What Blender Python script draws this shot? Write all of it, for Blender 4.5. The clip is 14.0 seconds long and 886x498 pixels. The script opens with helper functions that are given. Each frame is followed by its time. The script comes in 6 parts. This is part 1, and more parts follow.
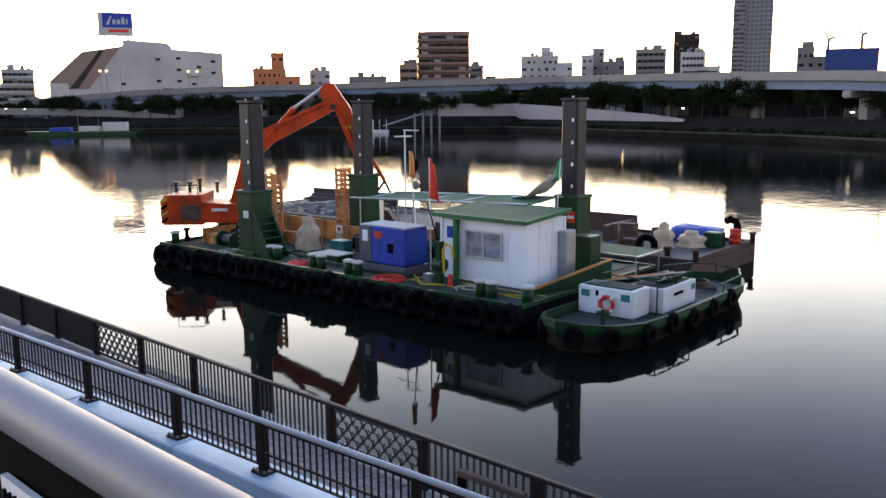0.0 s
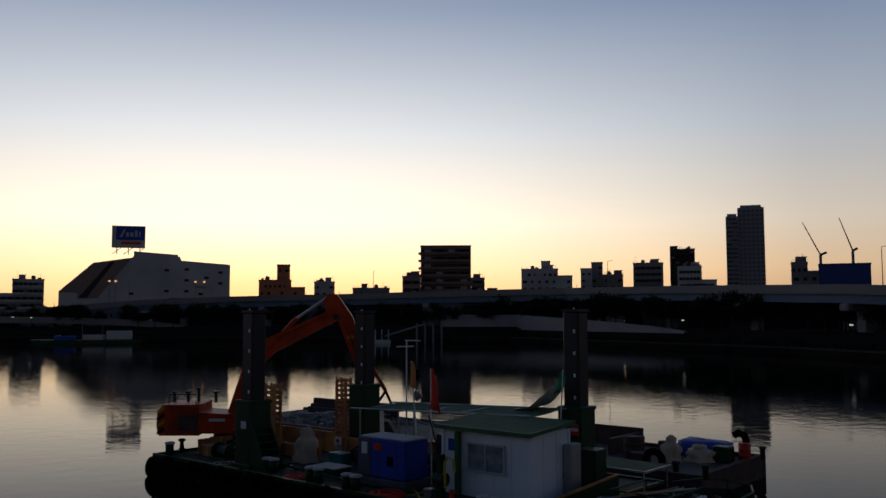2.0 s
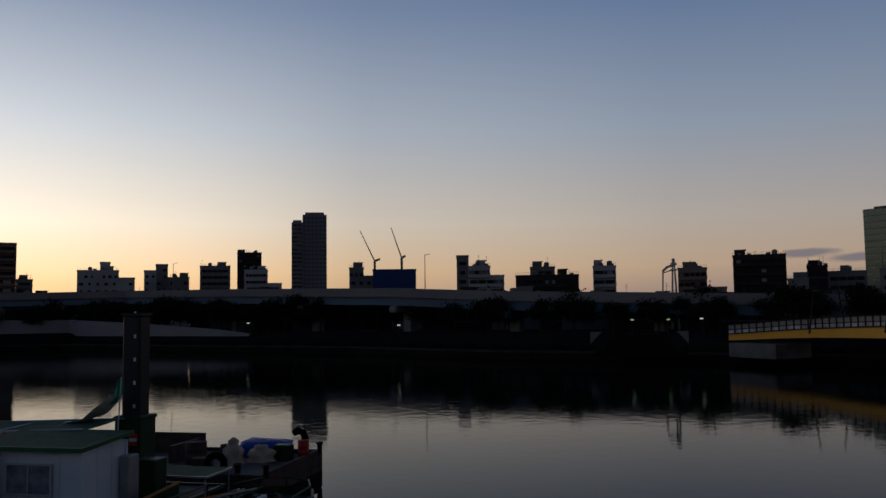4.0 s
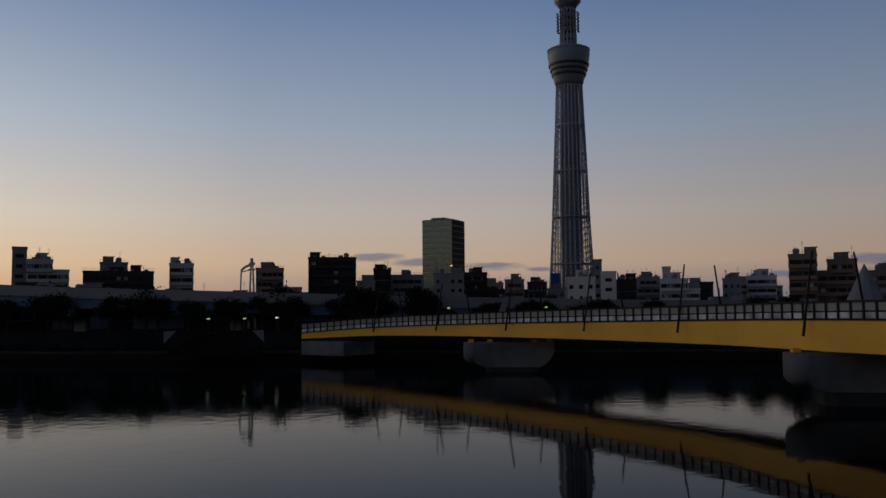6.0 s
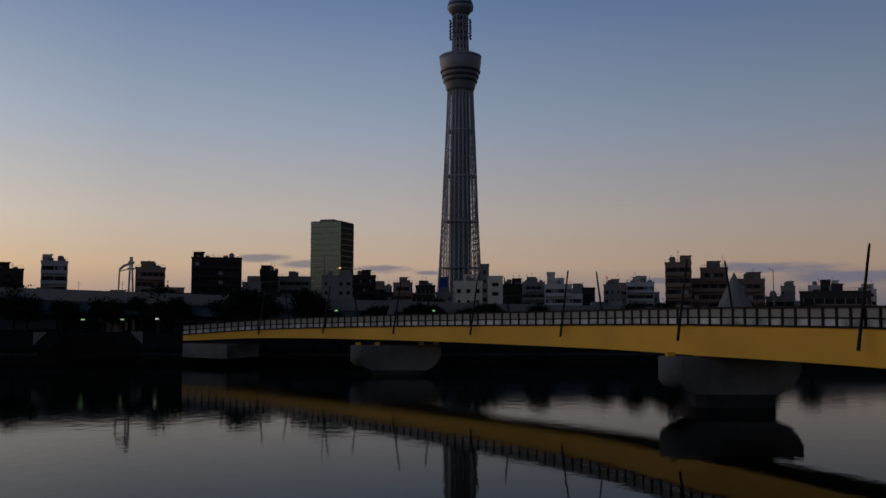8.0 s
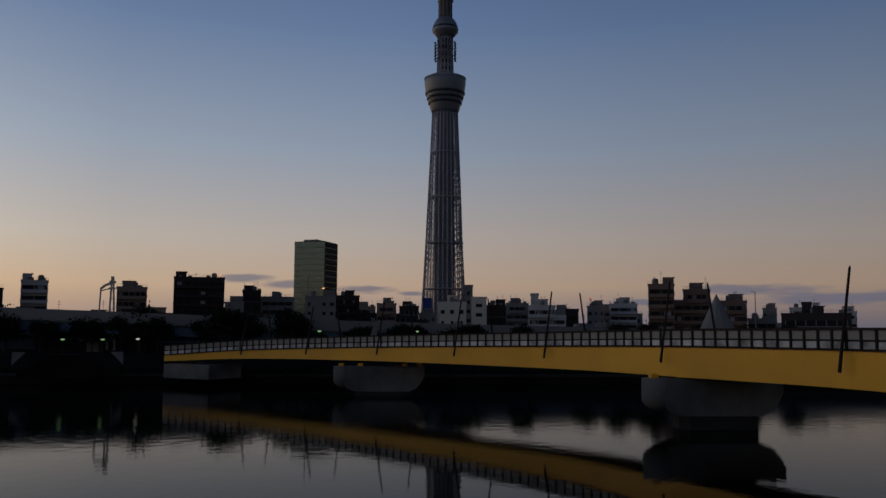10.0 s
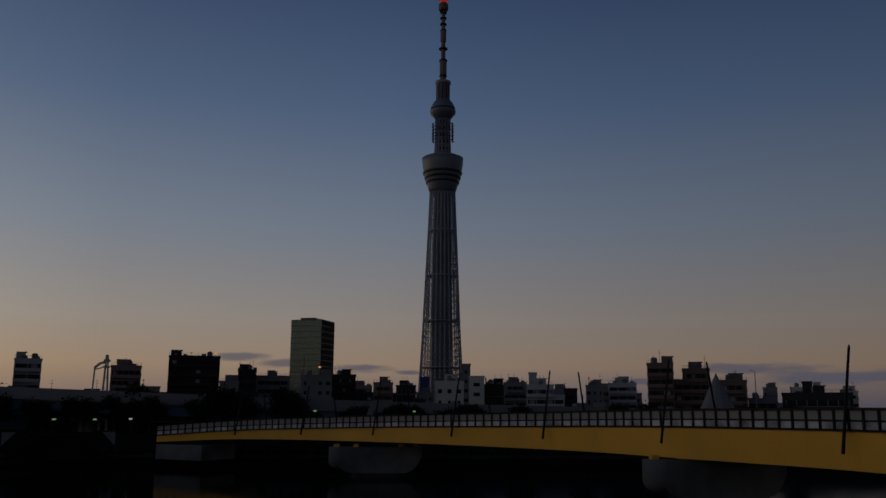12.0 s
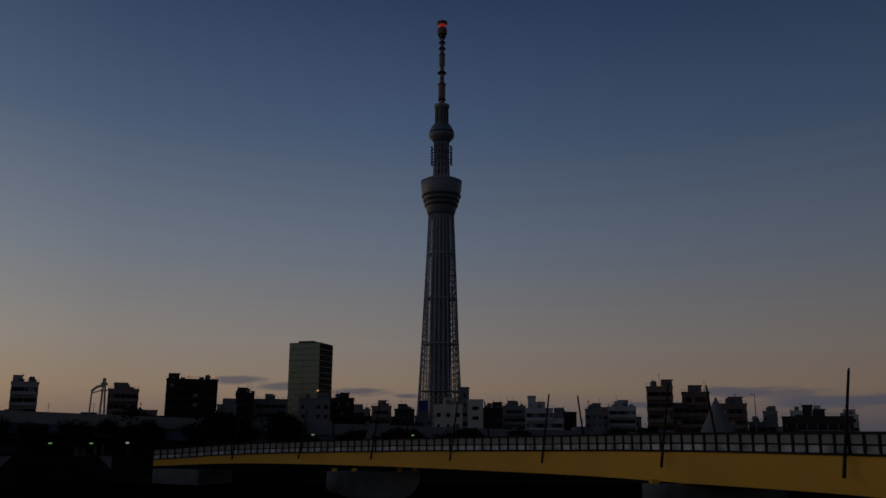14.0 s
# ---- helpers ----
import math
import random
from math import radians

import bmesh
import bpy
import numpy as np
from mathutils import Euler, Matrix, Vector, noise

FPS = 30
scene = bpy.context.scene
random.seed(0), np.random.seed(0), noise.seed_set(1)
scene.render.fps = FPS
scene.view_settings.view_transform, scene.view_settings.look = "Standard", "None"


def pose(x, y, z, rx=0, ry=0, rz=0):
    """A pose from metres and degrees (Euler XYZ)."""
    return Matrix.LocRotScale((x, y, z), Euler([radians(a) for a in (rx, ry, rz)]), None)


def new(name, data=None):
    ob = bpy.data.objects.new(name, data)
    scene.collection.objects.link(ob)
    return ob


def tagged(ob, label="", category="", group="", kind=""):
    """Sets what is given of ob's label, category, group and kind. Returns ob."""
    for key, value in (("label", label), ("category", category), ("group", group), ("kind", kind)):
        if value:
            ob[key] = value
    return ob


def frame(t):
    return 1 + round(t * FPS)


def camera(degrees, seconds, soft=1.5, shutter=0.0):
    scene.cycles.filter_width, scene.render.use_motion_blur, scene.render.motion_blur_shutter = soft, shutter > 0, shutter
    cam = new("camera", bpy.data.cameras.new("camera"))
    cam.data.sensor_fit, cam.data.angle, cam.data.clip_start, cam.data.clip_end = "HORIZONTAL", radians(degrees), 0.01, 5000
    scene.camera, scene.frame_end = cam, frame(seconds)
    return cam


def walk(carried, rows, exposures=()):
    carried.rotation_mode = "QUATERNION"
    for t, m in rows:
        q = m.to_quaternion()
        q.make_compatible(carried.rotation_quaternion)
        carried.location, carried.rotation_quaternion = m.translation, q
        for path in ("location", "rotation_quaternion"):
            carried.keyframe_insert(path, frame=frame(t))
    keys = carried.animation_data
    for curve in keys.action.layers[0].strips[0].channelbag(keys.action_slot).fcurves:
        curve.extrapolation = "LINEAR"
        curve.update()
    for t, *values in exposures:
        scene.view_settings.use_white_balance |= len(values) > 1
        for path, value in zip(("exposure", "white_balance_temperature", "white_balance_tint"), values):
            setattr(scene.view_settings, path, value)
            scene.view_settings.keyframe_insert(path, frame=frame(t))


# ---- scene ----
cam = camera(54.6, 14.0)
EYE = (0.0, 0.0, 8.5)


def turn(t, yaw, pitch, roll):
    return t, pose(*EYE, 90 + pitch, 0, yaw) @ pose(0, 0, 0, 0, 0, roll)


walk(cam, [
    turn(0.0, -0.05, -9.57, -0.43), turn(0.5, 0.02, -5.31, -0.36), turn(1.0, 0.04, -0.39, -0.21),
    turn(1.5, 0.02, 2.12, -0.17), turn(2.0, 0.0, 4.40, -0.12), turn(2.2, 0.0, 4.44, -0.08),
    turn(4.3, -36.05, 4.34, -0.96), turn(4.5, -41.09, 4.31, -1.0), turn(4.7, -45.3, 4.25, -0.85),
    turn(5.0, -50.06, 4.13, -0.59), turn(5.5, -53.72, 4.03, -0.70), turn(6.0, -55.96, 4.01, -0.46),
    turn(6.5, -59.54, 4.01, 0.01), turn(7.0, -61.67, 3.99, -0.15), turn(7.5, -62.55, 4.06, -0.06),
    turn(7.7, -63.0, 4.06, 0.0), turn(9.8, -64.40, 4.86, 0.24), turn(10.0, -64.44, 5.58, 0.26),
    turn(10.5, -64.49, 7.54, 0.30), turn(11.0, -64.52, 9.08, 0.32), turn(11.5, -64.55, 10.12, 0.33),
    turn(12.0, -64.59, 10.80, 0.30), turn(12.5, -64.59, 11.31, 0.32), turn(13.0, -64.63, 11.81, 0.30),
    turn(13.5, -64.64, 12.19, 0.29), turn(14.0, -64.67, 12.33, 0.30)],
    [(0.0, 3.52, 7800, 10), (0.3, 3.5, 7800, 10), (0.6, 3.25, 7700, 10), (1.0, 2.2, 7300, 10), (1.5, 0.85, 6900, 10), (2.0, -0.08, 6600, 10), (2.3, -0.2, 6500, 10),
     (4.3, -0.22, 6450, 10), (5.0, -0.08, 6450, 10), (7.5, 0.04, 6550, 10), (9.8, 0.0, 6550, 10), (10.0, -0.08, 6550, 10), (11.0, -0.55, 6550, 10), (12.5, -0.98, 6500, 10), (14.0, -1.12, 6450, 10)])

# ---- sky and light ----
SUN_AZ = 12.0      # degrees to the left of the river view, below the roofs
world = bpy.data.worlds.new("dawn")
scene.world = world
world.use_nodes = True
wn, wl = world.node_tree.nodes, world.node_tree.links
wn.clear()
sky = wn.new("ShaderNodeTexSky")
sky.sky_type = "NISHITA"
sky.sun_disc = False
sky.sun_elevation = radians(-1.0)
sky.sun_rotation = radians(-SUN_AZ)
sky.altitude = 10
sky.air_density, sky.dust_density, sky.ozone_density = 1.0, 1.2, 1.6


def wnode(kind, **sets):
    nd = wn.new(kind)
    for k, v in sets.items():
        if k == "operation":
            nd.operation = v
    return nd


def gradient(stops, source):
    """A colour ramp over the sine of the elevation, stops as (degrees, r, g, b)."""
    r = wn.new("ShaderNodeValToRGB")
    r.color_ramp.interpolation = "LINEAR"
    el = r.color_ramp.elements
    while len(el) < len(stops):
        el.new(0.5)
    for e, (deg, *c) in zip(el, stops):
        e.position = max(0.0, math.sin(radians(deg)))
        e.color = (*c, 1)
    wl.new(source, r.inputs[0])
    return r.outputs[0]


tc = wn.new("ShaderNodeTexCoord")
sep = wn.new("ShaderNodeSeparateXYZ")
wl.new(tc.outputs["Generated"], sep.inputs[0])
flat = wn.new("ShaderNodeCombineXYZ")
wl.new(sep.outputs[0], flat.inputs[0])
wl.new(sep.outputs[1], flat.inputs[1])
unit = wnode("ShaderNodeVectorMath", operation="NORMALIZE")
wl.new(flat.outputs[0], unit.inputs[0])
dot = wnode("ShaderNodeVectorMath", operation="DOT_PRODUCT")
wl.new(unit.outputs[0], dot.inputs[0])
dot.inputs[1].default_value = (-math.sin(radians(SUN_AZ)), math.cos(radians(SUN_AZ)), 0)
glow = wn.new("ShaderNodeValToRGB")      # how far a direction is from the coming sunrise
ge = glow.color_ramp.elements
for p, v in ((0.26, 0.03), (0.57, 0.12), (0.82, 0.39), (0.94, 0.74)):
    ge.new(p).color = (v, v, v, 1)
ge[0].color, ge[-1].color = (0, 0, 0, 1), (1, 1, 1, 1)
wl.new(dot.outputs["Value"], glow.inputs[0])
near = gradient(((0, 1.25, 0.66, 0.24), (2.5, 1.22, 0.80, 0.40), (6, 1.16, 1.0, 0.78), (12, 0.76, 0.78, 0.80), (20, 0.32, 0.385, 0.51), (30, 0.12, 0.165, 0.28), (50, 0.06, 0.09, 0.17), (90, 0.02, 0.035, 0.08)), sep.outputs[2])
away = gradient(((0, 0.15, 0.155, 0.22), (1.2, 0.27, 0.225, 0.235), (3, 0.46, 0.34, 0.26), (6, 0.41, 0.36, 0.335), (12, 0.25, 0.305, 0.40), (20, 0.115, 0.185, 0.335), (29, 0.045, 0.085, 0.20), (50, 0.02, 0.045, 0.11), (90, 0.01, 0.022, 0.055)), sep.outputs[2])
mixg = wn.new("ShaderNodeMix")
mixg.data_type = "RGBA"
wl.new(glow.outputs[0], mixg.inputs["Factor"])
wl.new(away, mixg.inputs["A"])
wl.new(near, mixg.inputs["B"])
# the brightest part of the dawn glow, close over the roofs
core = wn.new("ShaderNodeMapRange")
core.interpolation_type = "SMOOTHSTEP"
core.inputs["From Min"].default_value, core.inputs["From Max"].default_value = 0.80, 1.0
core.inputs["To Min"].default_value, core.inputs["To Max"].default_value = 0.0, 0.35
wl.new(dot.outputs["Value"], core.inputs[0])
low = gradient(((0, 0.5, 0.5, 0.5), (3, 1, 1, 1), (9, 0.6, 0.6, 0.6), (22, 0, 0, 0), (90, 0, 0, 0)), sep.outputs[2])
boost = wnode("ShaderNodeMath", operation="MULTIPLY_ADD")
wl.new(core.outputs[0], boost.inputs[0])
wl.new(low, boost.inputs[1])
boost.inputs[2].default_value = 1.0
# long thin clouds low over the roofs: degrees to the right of the river view, elevation, half width, half height
az = wnode("ShaderNodeMath", operation="ARCTAN2")
wl.new(sep.outputs[0], az.inputs[0])
wl.new(sep.outputs[1], az.inputs[1])
el = wnode("ShaderNodeMath", operation="ARCSINE")
wl.new(sep.outputs[2], el.inputs[0])
sky_place = wn.new("ShaderNodeCombineXYZ")
wl.new(az.outputs[0], sky_place.inputs[0])
wl.new(el.outputs[0], sky_place.inputs[1])
stretch = wnode("ShaderNodeVectorMath", operation="MULTIPLY")
wl.new(sky_place.outputs[0], stretch.inputs[0])
stretch.inputs[1].default_value = (22, 130, 1)
cloud = wn.new("ShaderNodeTexNoise")
cloud.inputs["Scale"].default_value, cloud.inputs["Detail"].default_value = 1.0, 5
wl.new(stretch.outputs[0], cloud.inputs["Vector"])
total = None
for a0, e0, wide, high in ((51.6, 3.5, 2.3, 0.34), (54.2, 3.1, 2.2, 0.34), (59.0, 2.85, 2.4, 0.32), (62.6, 2.6, 1.3, 0.18), (84.0, 2.8, 4.6, 0.42), (89.5, 2.2, 6.0, 0.5), (79, 2.0, 5.0, 0.3), (98, 2.6, 5.0, 0.5)):
    shift = wnode("ShaderNodeVectorMath", operation="SUBTRACT")
    wl.new(sky_place.outputs[0], shift.inputs[0])
    shift.inputs[1].default_value = (radians(a0), radians(e0), 0)
    size = wnode("ShaderNodeVectorMath", operation="DIVIDE")
    wl.new(shift.outputs[0], size.inputs[0])
    size.inputs[1].default_value = (radians(wide), radians(high), 1)
    far = wnode("ShaderNodeVectorMath", operation="LENGTH")
    wl.new(size.outputs[0], far.inputs[0])
    edge = wnode("ShaderNodeMath", operation="MULTIPLY_ADD")
    wl.new(cloud.outputs["Fac"], edge.inputs[0])
    edge.inputs[1].default_value = -1.6
    wl.new(far.outputs["Value"], edge.inputs[2])
    body = wn.new("ShaderNodeMapRange")
    body.interpolation_type = "SMOOTHSTEP"
    body.inputs["From Min"].default_value, body.inputs["From Max"].default_value = 0.3, -0.45
    body.inputs["To Min"].default_value, body.inputs["To Max"].default_value = 0.0, 0.8
    wl.new(edge.outputs[0], body.inputs[0])
    if total is None:
        total = body.outputs[0]
    else:
        both = wnode("ShaderNodeMath", operation="MAXIMUM")
        wl.new(total, both.inputs[0])
        wl.new(body.outputs[0], both.inputs[1])
        total = both.outputs[0]
off = wnode("ShaderNodeMath", operation="SUBTRACT")
off.inputs[0].default_value = 1.0
wl.new(glow.outputs[0], off.inputs[1])
cm2 = wnode("ShaderNodeMath", operation="MULTIPLY")
wl.new(total, cm2.inputs[0])
wl.new(off.outputs[0], cm2.inputs[1])
mixc = wn.new("ShaderNodeMix")
mixc.data_type = "RGBA"
wl.new(cm2.outputs[0], mixc.inputs["Factor"])
dim = wn.new("ShaderNodeMapRange")       # the sky opposite the sunrise is still dim
dim.inputs["From Min"].default_value, dim.inputs["From Max"].default_value = -0.9, 0.3
dim.inputs["To Min"].default_value, dim.inputs["To Max"].default_value = 0.42, 1.0
wl.new(dot.outputs["Value"], dim.inputs[0])
dimmed = wnode("ShaderNodeVectorMath", operation="SCALE")
wl.new(mixg.outputs["Result"], dimmed.inputs[0])
level = wnode("ShaderNodeMath", operation="MULTIPLY")
wl.new(dim.outputs[0], level.inputs[0])
wl.new(boost.outputs[0], level.inputs[1])
wl.new(level.outputs[0], dimmed.inputs["Scale"])
wl.new(dimmed.outputs[0], mixc.inputs["A"])
mixc.inputs["B"].default_value = (0.12, 0.135, 0.20, 1)
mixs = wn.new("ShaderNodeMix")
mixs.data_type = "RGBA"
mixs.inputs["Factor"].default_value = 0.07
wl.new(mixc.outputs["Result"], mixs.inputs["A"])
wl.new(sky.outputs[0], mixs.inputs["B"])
bg = wn.new("ShaderNodeBackground")
bg.inputs["Strength"].default_value = 1.0
wo = wn.new("ShaderNodeOutputWorld")
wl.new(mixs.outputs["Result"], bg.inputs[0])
wl.new(bg.outputs[0], wo.inputs[0])

# ---- materials ----


def mat(name, col, rough=0.6, metal=0.0, vary=0.25, scale=3.0, bump=0.15, fine=40.0, stain=None, emit=None, spec=0.35):
    """A procedural surface: base colour varied at two scales, with fine relief."""
    m = bpy.data.materials.new(name)
    m.use_nodes = True
    n, l = m.node_tree.nodes, m.node_tree.links
    b = n["Principled BSDF"]
    b.inputs["Roughness"].default_value = rough
    b.inputs["Metallic"].default_value = metal
    b.inputs["Specular IOR Level"].default_value = spec
    tc = n.new("ShaderNodeTexCoord")
    big = n.new("ShaderNodeTexNoise")
    big.inputs["Scale"].default_value = scale / 4
    big.inputs["Detail"].default_value = 6
    small = n.new("ShaderNodeTexNoise")
    small.inputs["Scale"].default_value = fine / 4
    small.inputs["Detail"].default_value = 4
    l.new(tc.outputs["Object"], big.inputs["Vector"])
    l.new(tc.outputs["Object"], small.inputs["Vector"])
    ramp = n.new("ShaderNodeValToRGB")
    dark = stain or tuple(c * (1 - vary * 1.6) for c in col)
    ramp.color_ramp.elements[0].position, ramp.color_ramp.elements[1].position = 0.3, 0.62
    ramp.color_ramp.elements[0].color = (*[max(0.0, c) for c in dark], 1)
    ramp.color_ramp.elements[1].color = (*col, 1)
    l.new(big.outputs["Fac"], ramp.inputs["Fac"])
    mix = n.new("ShaderNodeMix")
    mix.data_type, mix.blend_type = "RGBA", "MULTIPLY"
    mix.inputs["Factor"].default_value = vary
    l.new(ramp.outputs["Color"], mix.inputs["A"])
    l.new(small.outputs["Color"], mix.inputs["B"])
    l.new(mix.outputs["Result"], b.inputs["Base Color"])
    bp = n.new("ShaderNodeBump")
    bp.inputs["Strength"].default_value = bump
    bp.inputs["Distance"].default_value = 0.02
    l.new(small.outputs["Fac"], bp.inputs["Height"])
    l.new(bp.outputs["Normal"], b.inputs["Normal"])
    if emit:
        b.inputs["Emission Color"].default_value = (*emit[:3], 1)
        b.inputs["Emission Strength"].default_value = emit[3]
    return m


M = {
    "steel_green": mat("green_paint", (0.004, 0.052, 0.014), 0.5, vary=0.3, spec=0.25),
    "deck": mat("deck_plate", (0.055, 0.075, 0.068), 0.75, vary=0.5, scale=3, stain=(0.012, 0.035, 0.02), spec=0.15),
    "hull_dark": mat("dark_hull", (0.045, 0.026, 0.02), 0.85, vary=0.45, scale=4, stain=(0.012, 0.010, 0.010), spec=0.1),
    "rust": mat("rusty_steel", (0.13, 0.07, 0.05), 0.85, vary=0.4, scale=3, stain=(0.04, 0.03, 0.03)),
    "pontoon": mat("pontoon_deck", (0.13, 0.12, 0.11), 0.85, vary=0.4, scale=1.2, stain=(0.05, 0.04, 0.035)),
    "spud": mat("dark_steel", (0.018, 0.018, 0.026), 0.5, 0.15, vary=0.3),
    "rubber": mat("rubber", (0.004, 0.004, 0.0045), 0.9, vary=0.3, bump=0.4, spec=0.08),
    "orange": mat("orange_paint", (0.62, 0.055, 0.006), 0.5, vary=0.35, scale=5, stain=(0.26, 0.035, 0.012), spec=0.2),
    "buff": mat("buff_steel", (0.74, 0.29, 0.08), 0.65, vary=0.35, stain=(0.28, 0.10, 0.04)),
    "white_panel": mat("white_panel", (0.78, 0.79, 0.80), 0.45, vary=0.06, bump=0.03),
    "white_paint": mat("white_paint", (0.76, 0.77, 0.77), 0.5, vary=0.12, stain=(0.55, 0.52, 0.48)),
    "roof_green": mat("green_roof", (0.06, 0.13, 0.07), 0.8, vary=0.35, scale=14, stain=(0.04, 0.08, 0.045), spec=0.12),
    "awning_green": mat("pale_green_sheet", (0.075, 0.16, 0.105), 0.9, vary=0.35, scale=6, stain=(0.045, 0.10, 0.06), spec=0.05),
    "eave": mat("green_trim", (0.02, 0.13, 0.04), 0.5, vary=0.2),
    "blue": mat("blue_enamel", (0.004, 0.045, 0.36), 0.5, vary=0.15),
    "blue_tarp": mat("blue_tarp", (0.02, 0.07, 0.42), 0.55, vary=0.25, bump=0.6, fine=12),
    "grey": mat("grey_enamel", (0.10, 0.10, 0.13), 0.5, vary=0.2),
    "tarp": mat("beige_tarp", (0.72, 0.54, 0.38), 0.85, vary=0.25, bump=0.6, fine=14),
    "teal": mat("teal_plastic", (0.02, 0.20, 0.19), 0.5),
    "red": mat("red_cloth", (0.72, 0.04, 0.02), 0.6, vary=0.2),
    "flag_green": mat("green_cloth", (0.0, 0.30, 0.14), 0.7, vary=0.2),
    "black": mat("black_paint", (0.004, 0.004, 0.004), 0.85, vary=0.2, spec=0.04),
    "yellow": mat("yellow_paint", (0.65, 0.44, 0.03), 0.5, vary=0.25),
    "galv": mat("galvanised", (0.45, 0.46, 0.47), 0.4, 0.7, vary=0.2),
    "tube_grey": mat("worn_tube", (0.25, 0.24, 0.24), 0.5, 0.3, vary=0.15, scale=6, bump=0.05),
    "steel": mat("brushed_steel", (0.60, 0.57, 0.55), 0.60, 0.5, vary=0.10, bump=0.04),
    "rail_brown": mat("brown_rail", (0.022, 0.013, 0.012), 0.6, vary=0.2, spec=0.15),
    # paler than the rail brown, painting in the bars' pale reflections
    "baluster_paint": mat("pale_baluster_paint", (0.10, 0.09, 0.09), 0.35, 0.4, vary=0.3),
    "dark_concrete": mat("dark_concrete", (0.05, 0.048, 0.046), 0.7, vary=0.3, scale=0.8, spec=0.1),
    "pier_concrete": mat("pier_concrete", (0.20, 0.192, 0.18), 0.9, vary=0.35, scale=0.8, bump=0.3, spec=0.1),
    "concrete": mat("concrete", (0.27, 0.265, 0.26), 0.85, vary=0.25, scale=0.8, bump=0.3),
    "coping": mat("pale_coping", (0.50, 0.63, 0.74), 0.6, vary=0.15, bump=0.2),
    "gutter_blue": mat("blue_grey_gutter", (0.07, 0.14, 0.24), 0.7, vary=0.3, bump=0.2),
    "paver": mat("paver", (0.33, 0.28, 0.27), 0.85, vary=0.3),
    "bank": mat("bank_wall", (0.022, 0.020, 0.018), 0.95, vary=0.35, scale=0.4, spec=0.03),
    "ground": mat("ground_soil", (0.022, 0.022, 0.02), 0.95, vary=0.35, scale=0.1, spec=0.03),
    "hedge": mat("hedge_green", (0.045, 0.065, 0.025), 0.9, vary=0.4, scale=2, bump=0.8, fine=8),
    "leaf": mat("leaf_green", (0.022, 0.036, 0.014), 0.85, vary=0.4, scale=1, spec=0.05),
    "bark": mat("bark", (0.07, 0.05, 0.04), 0.9, vary=0.4),
    "pale_wall": mat("pale_wall", (0.30, 0.28, 0.295), 0.8, vary=0.15, scale=0.3),
    "road_pale": mat("viaduct_fascia", (0.225, 0.22, 0.215), 0.8, vary=0.15, scale=0.2),
    "road_beam": mat("viaduct_beam", (0.10, 0.16, 0.24), 0.6, vary=0.15, scale=0.2),
    "bridge_yellow": mat("bridge_yellow", (0.92, 0.45, 0.025), 0.5, vary=0.12, scale=0.4),
    "bridge_panel": mat("bridge_panel", (0.28, 0.265, 0.235), 0.5, vary=0.12, scale=1),
    "bridge_kerb": mat("bridge_kerb", (0.86, 0.84, 0.80), 0.8, vary=0.45, scale=2),
    "tower": mat("tower_steel", (0.35, 0.355, 0.39), 0.5, 0.1, vary=0.12, scale=0.05),
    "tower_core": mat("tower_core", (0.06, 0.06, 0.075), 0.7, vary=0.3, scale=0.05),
    "tower_deck": mat("tower_deck", (0.20, 0.22, 0.24), 0.45, 0.3, vary=0.12, scale=0.05),
    "tower_glass": mat("tower_glass", (0.03, 0.04, 0.05), 0.15, vary=0.1),
    "lamp_white": mat("lamp_white", (0.8, 0.8, 0.7), 0.5, emit=(1, 0.95, 0.8, 0.5)),
    "lamp_green": mat("lamp_green", (0.5, 0.8, 0.4), 0.5, emit=(0.55, 1, 0.4, 0.35)),
    "lamp_red": mat("lamp_red", (0.8, 0.1, 0.05), 0.5, emit=(1, 0.06, 0.04, 0.32)),
    "lamp_warm": mat("lamp_warm", (0.8, 0.5, 0.3), 0.5, emit=(1, 0.45, 0.15, 1.0)),
    "glass": mat("window_glass", (0.015, 0.016, 0.018), 0.5, spec=0.15, vary=0.3, scale=0.3, bump=0.0),
    "curtain": mat("curtained_glass", (0.32, 0.34, 0.38), 0.2, vary=0.35, scale=9, bump=0.0),
    "b_white": mat("render_white", (0.53, 0.52, 0.51), 0.85, vary=0.18, scale=0.3),
    "b_grey": mat("render_grey", (0.24, 0.232, 0.225), 0.85, vary=0.2, scale=0.3),
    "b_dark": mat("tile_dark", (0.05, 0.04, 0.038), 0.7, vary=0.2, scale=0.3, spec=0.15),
    "b_brown": mat("tile_brown", (0.24, 0.16, 0.125), 0.75, vary=0.2, scale=0.15),
    "b_tan": mat("render_tan", (0.28, 0.20, 0.165), 0.85, vary=0.15, scale=0.15),
    "b_cream": mat("render_cream", (0.62, 0.58, 0.50), 0.85, vary=0.12, scale=0.15),
    "b_orange": mat("tile_orange", (0.55, 0.20, 0.09), 0.8, vary=0.15, scale=0.15),
    "b_blue": mat("blue_sheet", (0.012, 0.045, 0.2), 0.6, vary=0.15, scale=0.15),
    "b_tower": mat("tower_cladding", (0.24, 0.245, 0.27), 0.5, vary=0.12, scale=0.1),
    "tower_pane": mat("tower_pane", (0.12, 0.13, 0.15), 0.4, vary=0.3, scale=0.2, bump=0.0),
    "b_glass": mat("green_glass", (0.13, 0.18, 0.158), 0.12, 0.5, vary=0.2, scale=0.05, bump=0.0),
}

